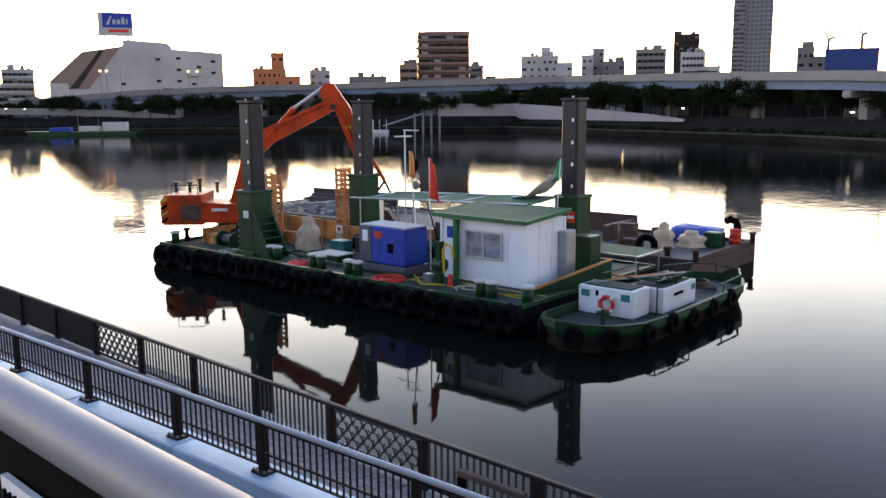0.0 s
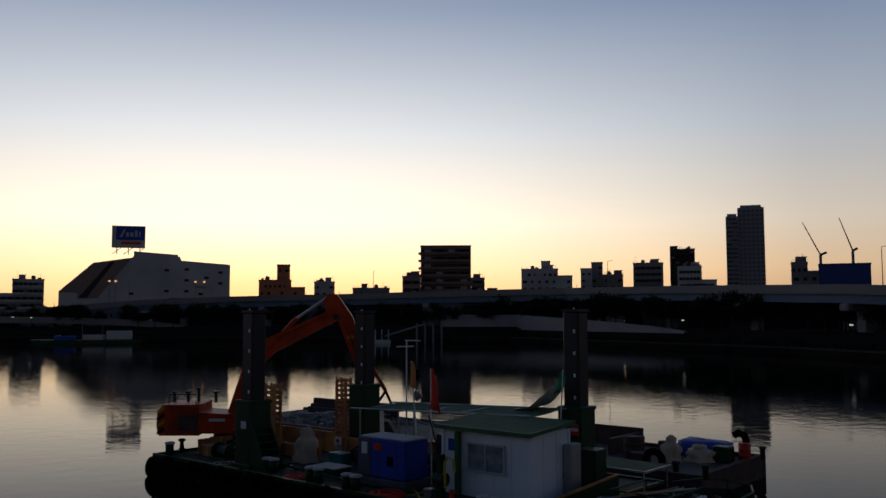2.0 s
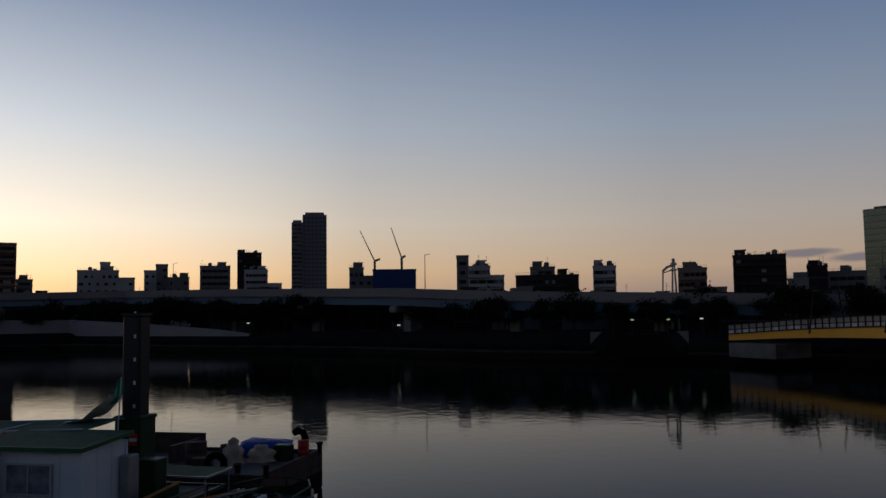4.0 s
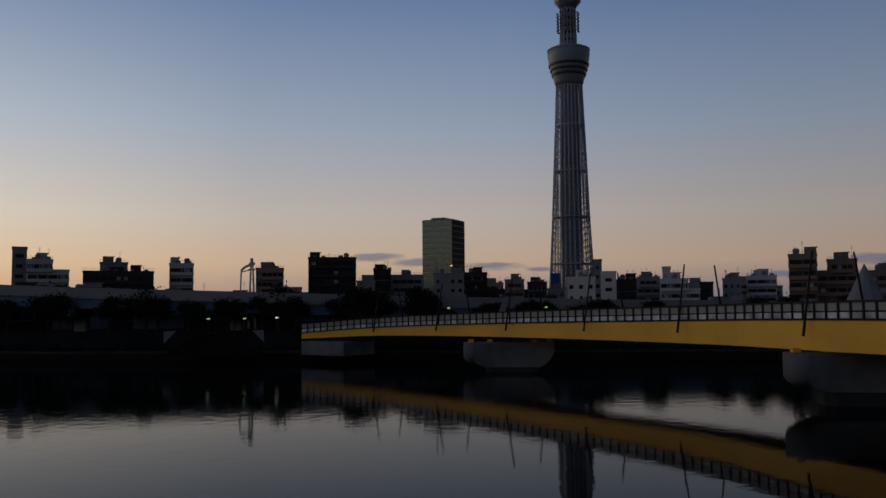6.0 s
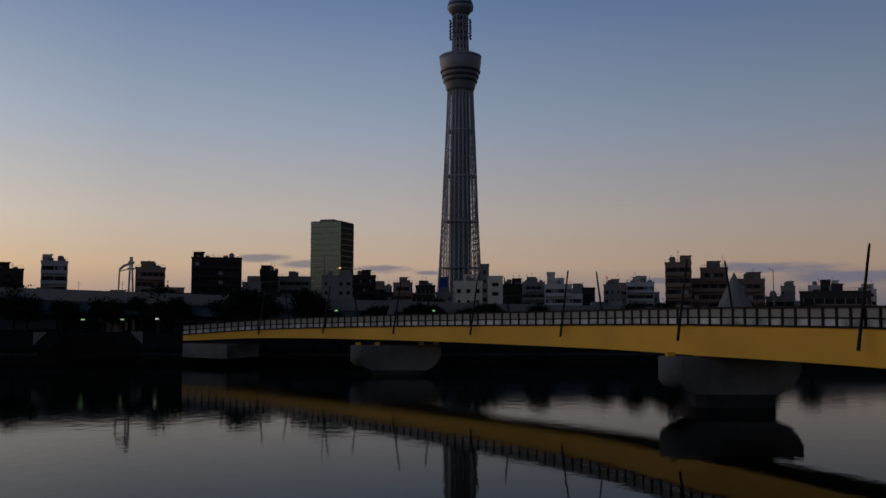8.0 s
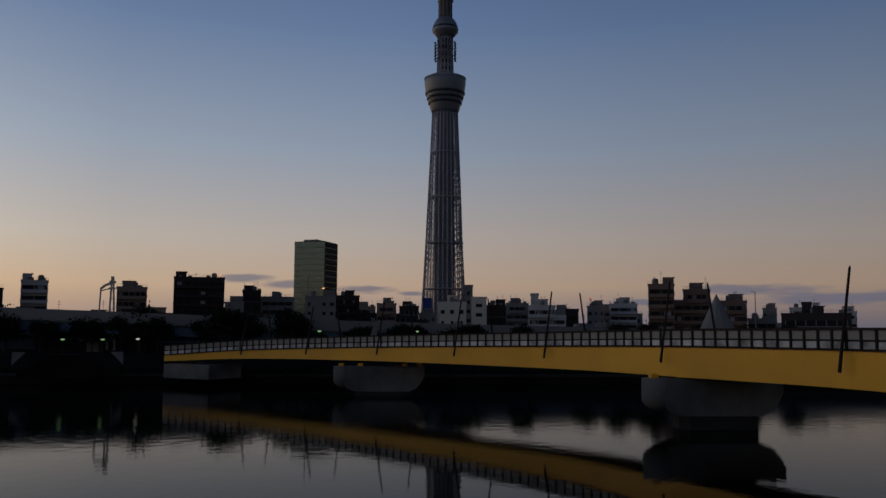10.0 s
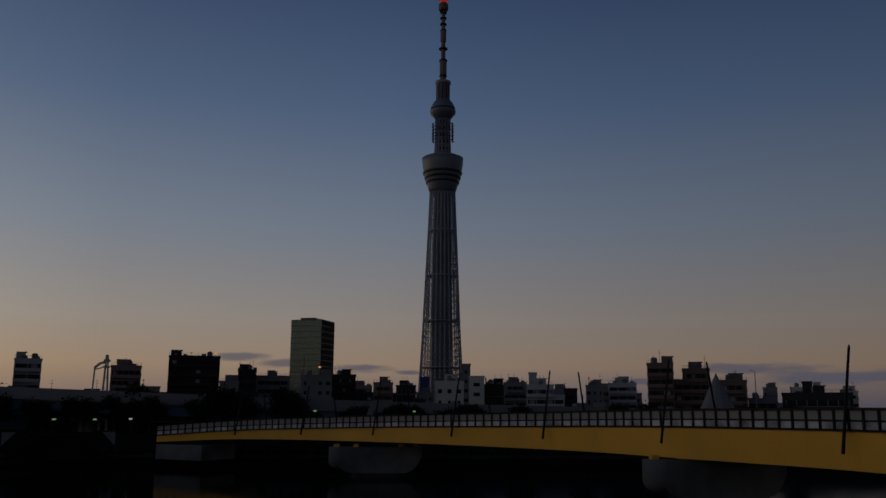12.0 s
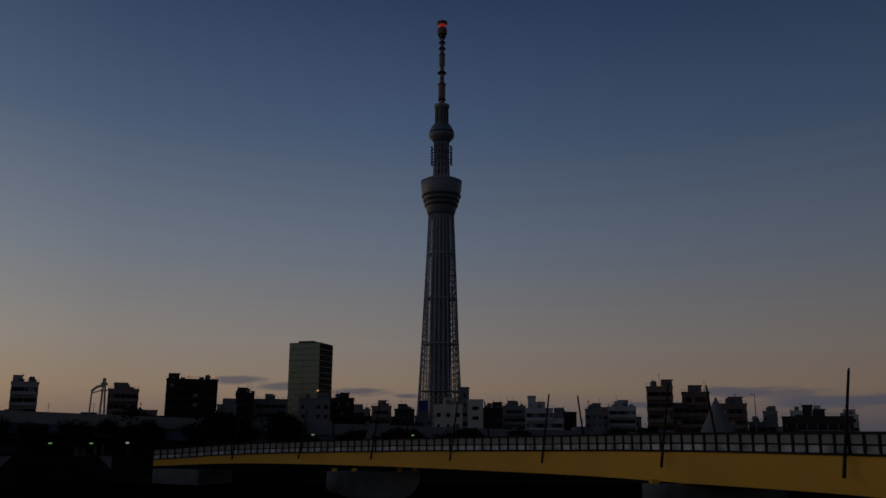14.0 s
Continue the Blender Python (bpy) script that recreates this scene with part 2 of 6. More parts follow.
wm = bpy.data.materials.new("river_water")
wm.use_nodes = True
n, l = wm.node_tree.nodes, wm.node_tree.links
b = n["Principled BSDF"]
b.inputs["Base Color"].default_value = (0.004, 0.005, 0.004, 1)
b.inputs["Roughness"].default_value = 0.03
b.inputs["IOR"].default_value = 1.33
b.inputs["Specular IOR Level"].default_value = 0.06
geo = n.new("ShaderNodeNewGeometry")
w1 = n.new("ShaderNodeTexNoise")
w1.inputs["Scale"].default_value, w1.inputs["Detail"].default_value = 2.4, 4
w2 = n.new("ShaderNodeTexNoise")
w2.inputs["Scale"].default_value, w2.inputs["Detail"].default_value = 0.05, 2
mul = n.new("ShaderNodeMath")
mul.operation = "MULTIPLY"
l.new(geo.outputs["Position"], w1.inputs["Vector"])
l.new(geo.outputs["Position"], w2.inputs["Vector"])
l.new(w1.outputs["Fac"], mul.inputs[0])
l.new(w2.outputs["Fac"], mul.inputs[1])
bp = n.new("ShaderNodeBump")
bp.inputs["Strength"].default_value, bp.inputs["Distance"].default_value = 0.17, 0.05
w3 = n.new("ShaderNodeTexNoise")
w3.inputs["Scale"].default_value, w3.inputs["Detail"].default_value = 0.7, 2
l.new(geo.outputs["Position"], w3.inputs["Vector"])
swell = n.new("ShaderNodeMath")
swell.operation = "MULTIPLY_ADD"
swell.inputs[1].default_value = 1.4
l.new(w3.outputs["Fac"], swell.inputs[0])
l.new(mul.outputs[0], swell.inputs[2])
# the water lies calmer in the shelter of the near bank
reach = n.new("ShaderNodeVectorMath")
reach.operation = "LENGTH"
l.new(geo.outputs["Position"], reach.inputs[0])
calm = n.new("ShaderNodeMapRange")
calm.inputs["From Min"].default_value, calm.inputs["From Max"].default_value = 32, 95
calm.inputs["To Min"].default_value, calm.inputs["To Max"].default_value = 0.22, 1.25
l.new(reach.outputs["Value"], calm.inputs[0])
ripple = n.new("ShaderNodeMath")
ripple.operation = "MULTIPLY"
l.new(swell.outputs[0], ripple.inputs[0])
l.new(calm.outputs[0], ripple.inputs[1])
l.new(ripple.outputs[0], bp.inputs["Height"])
l.new(bp.outputs["Normal"], b.inputs["Normal"])
M["water"] = wm

# ---- mesh tools ----


class Geo:
    """Gathers vertices and faces of one mesh."""

    def __init__(self):
        self.v, self.f = [], []

    def add(self, vs, fs, m=None):
        k = len(self.v)
        self.v += [tuple(m @ Vector(p)) for p in vs] if m else [tuple(p) for p in vs]
        self.f += [tuple(i + k for i in q) for q in fs]
        return self

    def box(self, x, y, z, sx, sy, sz, m=None, c=0.0):
        """A box by its centre and sizes; c: the chamfer of its upright and level edges."""
        hx, hy, hz = sx / 2, sy / 2, sz / 2
        if c <= 0:
            vs = [(x + i * hx, y + j * hy, z + k * hz) for k in (-1, 1) for j in (-1, 1) for i in (-1, 1)]
            return self.add(vs, [(0, 2, 3, 1), (4, 5, 7, 6), (0, 1, 5, 4), (2, 6, 7, 3), (0, 4, 6, 2), (1, 3, 7, 5)], m)
        c = min(c, hx * 0.8, hy * 0.8, hz * 0.8)
        ring = [(-hx + c, -hy), (hx - c, -hy), (hx, -hy + c), (hx, hy - c), (hx - c, hy), (-hx + c, hy), (-hx, hy - c), (-hx, -hy + c)]
        vs, fs = [], []
        for zz, k in ((-hz, c), (-hz + c, 0), (hz - c, 0), (hz, c)):
            for px, py in ring:
                vs.append((x + px * (1 - k / hx), y + py * (1 - k / hy), z + zz))
        for r in range(3):
            for i in range(8):
                fs.append((r * 8 + i, r * 8 + (i + 1) % 8, r * 8 + 8 + (i + 1) % 8, r * 8 + 8 + i))
        fs += [tuple(range(7, -1, -1)), tuple(range(24, 32))]
        return self.add(vs, fs, m)

    def rod(self, p, q, r, r2=None, k=8, m=None):
        p, q = Vector(p), Vector(q)
        r2 = r if r2 is None else r2
        t = (q - p).normalized()
        a = t.orthogonal().normalized()
        bb = t.cross(a)
        vs = []
        for o, rr in ((p, r), (q, r2)):
            vs += [o + (a * math.cos(2 * math.pi * i / k) + bb * math.sin(2 * math.pi * i / k)) * rr for i in range(k)]
        fs = [(i, (i + 1) % k, k + (i + 1) % k, k + i) for i in range(k)] + [tuple(range(k - 1, -1, -1)), tuple(range(k, 2 * k))]
        return self.add(vs, fs, m)

    def path(self, pts, r, k=8, m=None):
        for p, q in zip(pts, pts[1:]):
            self.rod(p, q, r, r, k, m)
        return self

    def tube(self, pts, r, k=6):
        """A bent round bar as one skin, with its ends closed."""
        P = [Vector(p) for p in pts]
        rows = []
        for i, p in enumerate(P):
            t = (P[min(i + 1, len(P) - 1)] - P[max(i - 1, 0)]).normalized()
            a = t.cross(Vector((0.31, 0.17, 0.05))).normalized()
            b2 = t.cross(a)
            rows.append([p + (a * math.cos(2 * math.pi * j / k) + b2 * math.sin(2 * math.pi * j / k)) * r for j in range(k)])
        base = len(self.v)
        self.v += [tuple(p) for row in rows for p in row]
        for i in range(len(P) - 1):
            self.f += [(base + i * k + j, base + i * k + (j + 1) % k, base + i * k + k + (j + 1) % k, base + i * k + k + j) for j in range(k)]
        e = base + (len(P) - 1) * k
        self.f += [tuple(range(base + k - 1, base - 1, -1)), tuple(range(e, e + k))]
        return self

    def beam(self, p, q, w, h, m=None):
        """A square bar from p to q, w wide and h high."""
        p, q = Vector(p), Vector(q)
        t = (q - p).normalized()
        s = t.cross(Vector((0, 0, 1)))
        s = s.normalized() if s.length > 1e-4 else Vector((1, 0, 0))
        u = s.cross(t)
        vs = [o + s * i * w / 2 + u * j * h / 2 for o in (p, q) for i, j in ((-1, -1), (1, -1), (1, 1), (-1, 1))]
        return self.add(vs, [(0, 1, 5, 4), (1, 2, 6, 5), (2, 3, 7, 6), (3, 0, 4, 7), (0, 3, 2, 1), (4, 5, 6, 7)], m)

    def prism(self, pts, z0, z1, m=None):
        k = len(pts)
        vs = [(x, y, z0) for x, y in pts] + [(x, y, z1) for x, y in pts]
        fs = [(i, (i + 1) % k, k + (i + 1) % k, k + i) for i in range(k)] + [tuple(range(k - 1, -1, -1)), tuple(range(k, 2 * k))]
        return self.add(vs, fs, m)

    def slab(self, pts, y0, y1, m=None):
        """A plate with an outline in x and z, from y0 to y1."""
        k = len(pts)
        vs = [(x, y0, z) for x, z in pts] + [(x, y1, z) for x, z in pts]
        fs = [(i, (i + 1) % k, k + (i + 1) % k, k + i) for i in range(k)] + [tuple(range(k - 1, -1, -1)), tuple(range(k, 2 * k))]
        return self.add(vs, fs, m)

    def lathe(self, prof, k=16, m=None):
        vs, fs = [], []
        for r, z in prof:
            vs += [(r * math.cos(2 * math.pi * i / k), r * math.sin(2 * math.pi * i / k), z) for i in range(k)]
        for j in range(len(prof) - 1):
            fs += [(j * k + i, j * k + (i + 1) % k, j * k + k + (i + 1) % k, j * k + k + i) for i in range(k)]
        fs += [tuple(range(k - 1, -1, -1)), tuple(range((len(prof) - 1) * k, len(prof) * k))]
        return self.add(vs, fs, m)

    def torus(self, R, r, m=None, k=14, j=7):
        vs = [((R + r * math.cos(2 * math.pi * b / j)) * math.cos(2 * math.pi * a / k),
               (R + r * math.cos(2 * math.pi * b / j)) * math.sin(2 * math.pi * a / k), r * math.sin(2 * math.pi * b / j))
              for a in range(k) for b in range(j)]
        fs = [(a * j + b, ((a + 1) % k) * j + b, ((a + 1) % k) * j + (b + 1) % j, a * j + (b + 1) % j) for a in range(k) for b in range(j)]
        return self.add(vs, fs, m)

    def strip(self, rows):
        """A skin over rows of points, all rows of one length."""
        k = len(rows[0])
        return self.add([p for r in rows for p in r], [(i * k + j, i * k + j + 1, i * k + k + j + 1, i * k + k + j)
                                                       for i in range(len(rows) - 1) for j in range(k - 1)])


def mesh(name, g, material):
    me = bpy.data.meshes.new(name)
    me.from_pydata(g.v, [], g.f)
    me.materials.append(material if not isinstance(material, str) else M[material])
    bm = bmesh.new()
    bm.from_mesh(me)
    bmesh.ops.recalc_face_normals(bm, faces=bm.faces)
    bm.to_mesh(me)
    bm.free()
    return me


def part(name, g, material, parent, label="", smooth=False):
    """One mesh as a part of a thing, in the thing's own space."""
    ob = new(name, g if isinstance(g, bpy.types.Mesh) else mesh(name, g, material))
    ob.parent = parent
    if smooth:
        ob.data.shade_smooth()
    if label:
        tagged(ob, label)
    return ob


def thing(name, m, label, category, group="", kind=""):
    ob = new(name)
    ob.empty_display_size = 0.3
    ob.matrix_world = m
    return tagged(ob, label, category, group, kind)


def solid(name, g, material, label, category, group="", kind="", m=None, smooth=False):
    """A thing of one mesh."""
    ob = new(name, mesh(name, g, material))
    if m:
        ob.matrix_world = m
    if smooth:
        ob.data.shade_smooth()
    return tagged(ob, label, category, group, kind)


def structure(name, g, material, label):
    return solid(name, g, material, label, name.split("_")[0], kind="structure")


def along(pts, step, start=0.0):
    """Points and unit directions every step metres along a line of points."""
    out, left = [], start
    for p, q in zip(pts, pts[1:]):
        p, q = Vector(p), Vector(q)
        L = (q - p).length
        while left <= L:
            out.append((p + (q - p) * (left / L), (q - p).normalized()))
            left += step
        left -= L
    return out

# ---- river, banks and ground ----
SHORE = [(420, -440), (166, 0), (119, 81), (102, 115), (87, 140), (74, 184), (21, 272), (-127, 287), (-420, 310)]
structure("water", Geo().add([(-4500, -4500, 0), (4500, -4500, 0), (4500, 4500, 0), (-4500, 4500, 0)], [(0, 1, 2, 3)]), "water", "calm grey river water mirroring the dawn sky")


def shifted(pts, d):
    """The line of points moved d metres inland."""
    out = []
    for i, (x, y) in enumerate(pts):
        x0, y0 = pts[max(0, i - 1)]
        x1, y1 = pts[min(len(pts) - 1, i + 1)]
        L = math.hypot(x1 - x0, y1 - y0)
        out.append((x + (y1 - y0) / L * d, y - (x1 - x0) / L * d))
    return out


def bank_strip(d0, d1, z0, z1, zb):
    """A closed band of bank between two distances inland, its top from z0 to z1, its foot at zb."""
    a, c = shifted(SHORE, d0), shifted(SHORE, d1)
    return Geo().strip([[(*p, zb), (*p, z0), (*q, z1), (*q, zb)] for p, q in zip(a, c)])


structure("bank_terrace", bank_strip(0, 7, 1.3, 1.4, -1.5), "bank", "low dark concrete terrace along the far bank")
structure("bank_kerb", bank_strip(-0.12, 0.4, 1.62, 1.62, 1.2), "dark_concrete", "pale concrete edge of the far terrace")
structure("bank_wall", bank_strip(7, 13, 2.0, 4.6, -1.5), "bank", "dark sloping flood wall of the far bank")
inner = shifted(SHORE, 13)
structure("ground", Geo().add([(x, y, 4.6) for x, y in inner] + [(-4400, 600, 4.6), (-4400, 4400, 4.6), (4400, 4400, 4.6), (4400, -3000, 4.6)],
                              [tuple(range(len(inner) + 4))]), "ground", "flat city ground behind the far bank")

# near bank: d runs upstream along it, n points to the river
ND, NN = Vector((-0.731, 0.683, 0)), Vector((0.683, 0.731, 0))
NEAR = Matrix(((ND.x, NN.x, 0, 0), (ND.y, NN.y, 0, 0), (0, 0, 1, 0), (0, 0, 0, 1)))


def near_structure(name, s0, s1, o0, o1, z0, z1, material, label):
    g = Geo().box((s0 + s1) / 2, (o0 + o1) / 2, (z0 + z1) / 2, s1 - s0, o1 - o0, z1 - z0)
    return solid(name, g, material, label, name.split("_")[0], kind="structure", m=NEAR)


near_structure("terrace", -70, 220, 7.0, 11.6, -2, 1.18, "concrete", "riverside terrace bed under the pavers")
near_structure("gutter", -70, 220, 3.0, 7.0, -2, 1.75, "pier_concrete", "dark concrete drain slab behind the coping")
near_structure("levee", -70, 220, -60, 1.1, -2, 7.0, "concrete", "high embankment walkway where the viewer stands")
solid("levee_slope", Geo().add([(-70, 1.1, 6.9), (220, 1.1, 6.9), (220, 3.0, 2.0), (-70, 3.0, 2.0), (-70, 1.1, -2), (220, 1.1, -2), (220, 3.0, -2), (-70, 3.0, -2)],
                               [(0, 1, 2, 3), (4, 7, 6, 5), (0, 3, 7, 4), (1, 5, 6, 2), (3, 2, 6, 7), (0, 4, 5, 1)]), "concrete",
      "sloping concrete face below the walkway", "levee", kind="structure", m=NEAR)

# coping and its railing run slightly askew to the water's edge
COP = NEAR @ pose(0, 8.71, 0, 0, 0, -3.33)
cop = tagged(new("coping"), "pale bluish concrete coping in long blocks", "coping", kind="structure")
cop.matrix_world = COP
blk = mesh("coping_block", Geo().box(0, 0, 0, 3.97, 0.70, 0.5, c=0.03), M["coping"])
for i in range(24):
    part("coping_block", blk, None, cop).location = (-20 + i * 4.0, 0.0, 2.05)
part("coping_wall", Geo().box(26, 0.0, 0, 96, 0.60, 3.7), "coping", cop)
part("gutter_ledge", Geo().box(26, -0.62, 0, 96, 0.60, 4.1, c=0.04), "gutter_blue", cop, "darker blue-grey ledge")

rail2 = thing("coping_railing", COP, "dark metal railing with pale round handrail on coping", "railing")
Z2 = 2.3
part("handrail", Geo().rod((-20, 0, Z2 + 0.93), (70, 0, Z2 + 0.93), 0.05, k=12), "steel", rail2, "pale brushed metal handrail", True)
for z in (0.86, 0.36, 0.13):
    part("bar", Geo().box(25, 0, Z2 + z, 90, 0.04, 0.035), "rail_brown", rail2)
post = mesh("post", Geo().box(0, 0, 0.46, 0.15, 0.11, 0.90, c=0.015).box(0, 0, 0.025, 0.36, 0.28, 0.05, c=0.01), M["rail_brown"])
bolt = mesh("bolt", Geo().rod((0, 0, 0.05), (0, 0, 0.09), 0.022, k=6), M["galv"])
bar = mesh("baluster", Geo().box(0, 0, 0.50, 0.026, 0.026, 0.76), M["rail_brown"])
POSTS = [-9.6, -6.6, -3.6, -0.6, 2.4, 5.3, 8.25, 11.75, 14.3, 17.6, 20.9, 24.2, 27.5, 30.8, 34.1, 37.4, 40.7]
for s, s2 in zip(POSTS, POSTS[1:]):
    po = part("post", post, None, rail2)
    po.location = (s, 0, Z2)
    for bx, by in ((-0.14, -0.1), (0.14, -0.1), (-0.14, 0.1), (0.14, 0.1)):
        part("bolt", bolt, None, po).location = (bx, by, 0)
    count = round((s2 - s) / 0.155)
    for k in range(1, count):
        part("baluster", bar, None, rail2).location = (s + (s2 - s) * k / count, 0, Z2)

# railing along the water's edge, with wave-pattern panels in every fourth bay
rail3 = thing("river_railing", NEAR, "dark brown riverside railing with wave-pattern panels", "railing")
Z3, O3 = 1.18, 11.06
part("handrail", Geo().box(15, O3, Z3 + 1.08, 110, 0.13, 0.08, c=0.025), "rail_brown", rail3)
part("bar", Geo().box(15, O3, Z3 + 0.12, 110, 0.06, 0.05), "rail_brown", rail3)
post3 = mesh("post", Geo().box(0, 0, 0.53, 0.17, 0.17, 1.06, c=0.02), M["rail_brown"])
bar3 = mesh("baluster", Geo().box(0, 0, 0.58, 0.034, 0.034, 0.92), M["baluster_paint"])
gw = Geo()
gw.box(0, 0, 0.14, 2.5, 0.05, 0.06).box(0, 0, 1.0, 2.5, 0.05, 0.06)
for r in range(5):
    for c in range(8):
        cx, cz = -1.12 + c * 0.32 + (r % 2) * 0.16, 0.18 + r * 0.165
        curl = [(cx + (0.17 - 0.012 * j) * math.cos(0.55 * j), 0, cz + (0.155 - 0.011 * j) * math.sin(0.55 * j)) for j in range(11)]
        curl = [p for p in curl if -1.25 < p[0] < 1.25]
        if len(curl) > 2:
            gw.tube(curl, 0.024, 5)
wave = mesh("wave_panel", gw, M["baluster_paint"])
for i in range(-2, 26):
    s = -10.89 + i * 2.72
    part("post", post3, None, rail3).location = (s, O3, Z3)
    if i % 4 == 0:
        part("wave_panel", wave, None, rail3, "grey cast metal panel of curling waves").location = (s + 1.36, O3, Z3)
    elif i > 12:
        part("solid_panel", Geo().box(0, 0, 0.58, 2.5, 0.05, 0.9), "rail_brown", rail3).location = (s + 1.36, O3, Z3)
    else:
        for k in range(1, 17):
            part("baluster", bar3, None, rail3).location = (s + k * 2.72 / 17, O3, Z3)
lt = thing("mooring_rack", NEAR @ pose(8.9, O3 - 0.35, Z3), "rust-brown steel frame beside the riverside railing", "frame")
part("top_bar", Geo().box(0, 0, 0.86, 1.5, 0.14, 0.12, c=0.02), "rust", lt)
for x in (-0.68, 0.68):
    part("leg", Geo().box(x, 0, 0.4, 0.14, 0.14, 0.8, c=0.02), "black", lt)

# handrail right before the viewer, over a dark infill
rail1 = thing("walkway_railing", NEAR, "thick brushed steel handrail over dark infill panels", "railing")
part("handrail", Geo().rod((-30, 0.526, 7.998), (40, 0.526, 7.998), 0.045, k=32), "tube_grey", rail1, "smooth worn steel tube", True)
for i in range(10):
    part("post", Geo().rod((-9.1 + i * 2.0, 0.526, 7.0), (-9.1 + i * 2.0, 0.526, 7.96), 0.025, k=12), "black", rail1, "", True)
    part("infill_panel", Geo().box(-8.1 + i * 2.0, 0.53, 7.5, 1.96, 0.02, 0.9), "black", rail1)
sn = thing("rail_notice", NEAR @ pose(1.385, 0.505, 7.705), "small yellow and white notice on the railing", "notice")
part("plate", Geo().box(0, 0, 0, 0.26, 0.012, 0.34), "white_paint", sn)
part("yellow_field", Geo().box(-0.055, -0.009, 0, 0.13, 0.006, 0.33), "yellow", sn)
for i in range(4):
    part("writing_bar", Geo().box(0.045 + i * 0.022, -0.008, 0.02, 0.007, 0.006, 0.26), "black", sn)

# ---- viaduct behind the far bank ----
VIA = [(-330, 322, 9.8), (-155.6, 309, 10.6), (-114, 325.6, 14.5), (-79.9, 325.3, 15.7), (-37.1, 315.8, 16.3), (0.7, 305, 17.0), (40, 282.2, 17.3), (64.1, 236.5, 16.4),
       (86.4, 185.9, 15.0), (99, 156.3, 13.4), (117.6, 125.5, 12.2), (134.1, 96.1, 11.0), (158.2, 67.5, 10.15), (180.8, 39, 9.6), (215, -10, 9.6), (300, -140, 9.6)]
via = thing("viaduct", pose(0, 0, 0), "long grey elevated expressway on concrete piers", "viaduct")


def sweep(pts, prof):
    """A profile (right offset, height) swept along a line of points, closed."""
    rows = []
    for i, p in enumerate(pts):
        a, c = Vector(pts[max(0, i - 1)]), Vector(pts[min(len(pts) - 1, i + 1)])
        t = (c - a)
        t.z = 0
        t.normalize()
        r = Vector((t.y, -t.x, 0))
        ring = [Vector(p) + r * o + Vector((0, 0, z)) for o, z in prof]
        rows.append([*ring, ring[0]])
    g = Geo().strip(rows)
    k = len(prof)
    e = (len(rows) - 1) * (k + 1)
    g.f += [tuple(range(k - 1, -1, -1)), tuple(range(e, e + k))]
    return g


part("fascia", sweep(VIA, [(0, 0), (0.4, 0), (0.4, -2.1), (0, -2.1)]), "road_pale", via, "pale concrete parapet")
part("deck", sweep(VIA, [(-16, -1.2), (0, -1.2), (0, -2.2), (-16, -2.2)]), "concrete", via)
part("beam", sweep(VIA, [(-1.6, -2.2), (-0.5, -2.2), (-0.5, -4.1), (-1.6, -4.1)]), "road_beam", via, "blue-grey steel edge beam")
part("beam", sweep(VIA, [(-13, -2.2), (-12, -2.2), (-12, -4.1), (-13, -4.1)]), "road_beam", via)
for p, t in along(VIA, 32, 10):
    m = pose(0, 0, 0, 0, 0, math.degrees(math.atan2(t.y, t.x)))
    part("pier", Geo().box(0, 6, (p.z - 4.1 + 4) / 2, 2.4, 2.6, p.z - 8.1, c=0.2).box(0, 6.5, p.z - 5.0, 2.4, 14, 1.7, c=0.3), "concrete", via).matrix_world = Matrix.Translation((p.x, p.y, 0)) @ m
for p, t in along(VIA, 95, 25):
    sp = thing("expressway_lamp", pose(p.x, p.y, p.z - 1.1), "thin grey lamp post on the expressway", "street lamp", "expressway lamps")
    part("pole", Geo().rod((0, 0.3, 0), (0, 0.3, 9), 0.12, 0.07), "b_grey", sp)
    part("arm", Geo().rod((0, 0.3, 9), (t.y * -1.8, 0.3 + t.x * 1.8, 9.3), 0.06), "b_grey", sp)

# lower ramp at the upstream end
RAMP = [(-330, 303, 8.6), (-185, 301.5, 8.6), (-135, 301.5, 8.1), (-106, 301, 7.0), (-90, 300, 5.2)]
ramp = thing("ramp", pose(0, 0, 0), "pale concrete slip road descending to the bank", "ramp")
part("fascia", sweep(RAMP, [(0, 0), (0.4, 0), (0.4, -2.2), (0, -2.2)]), "road_pale", ramp)
part("deck", sweep(RAMP, [(-7, -1.0), (0, -1.0), (0, -2.0), (-7, -2.0)]), "concrete", ramp)
for p, t in along(RAMP, 30, 12):
    part("pier", Geo().box(p.x, p.y + 3, (p.z + 2) / 2, 1.6, 1.6, p.z - 4, c=0.1), "concrete", ramp)

# pale retaining wall on the far bank
PW = [(-1, 289), (24, 284.5), (42, 255), (56, 232), (62, 222)]
g = Geo().strip([[(x, y, 3.6), (x, y, zt), (x + 1, y + 0.8, zt), (x + 1, y + 0.8, 3.6)] for (x, y), zt in zip(PW, (8.7, 8.5, 7.0, 5.4, 4.3))])
solid("retaining_wall", g, "pale_wall", "pale pinkish concrete retaining wall on the far bank", "wall")

# ---- buildings ----
WIN = {}


def pane_mesh(w, h, material):
    k = (round(w, 2), round(h, 2), material)
    if k not in WIN:
        WIN[k] = mesh("window", Geo().box(0, 0, 0, w, 0.16, h, c=0.03), M[material])
    return WIN[k]


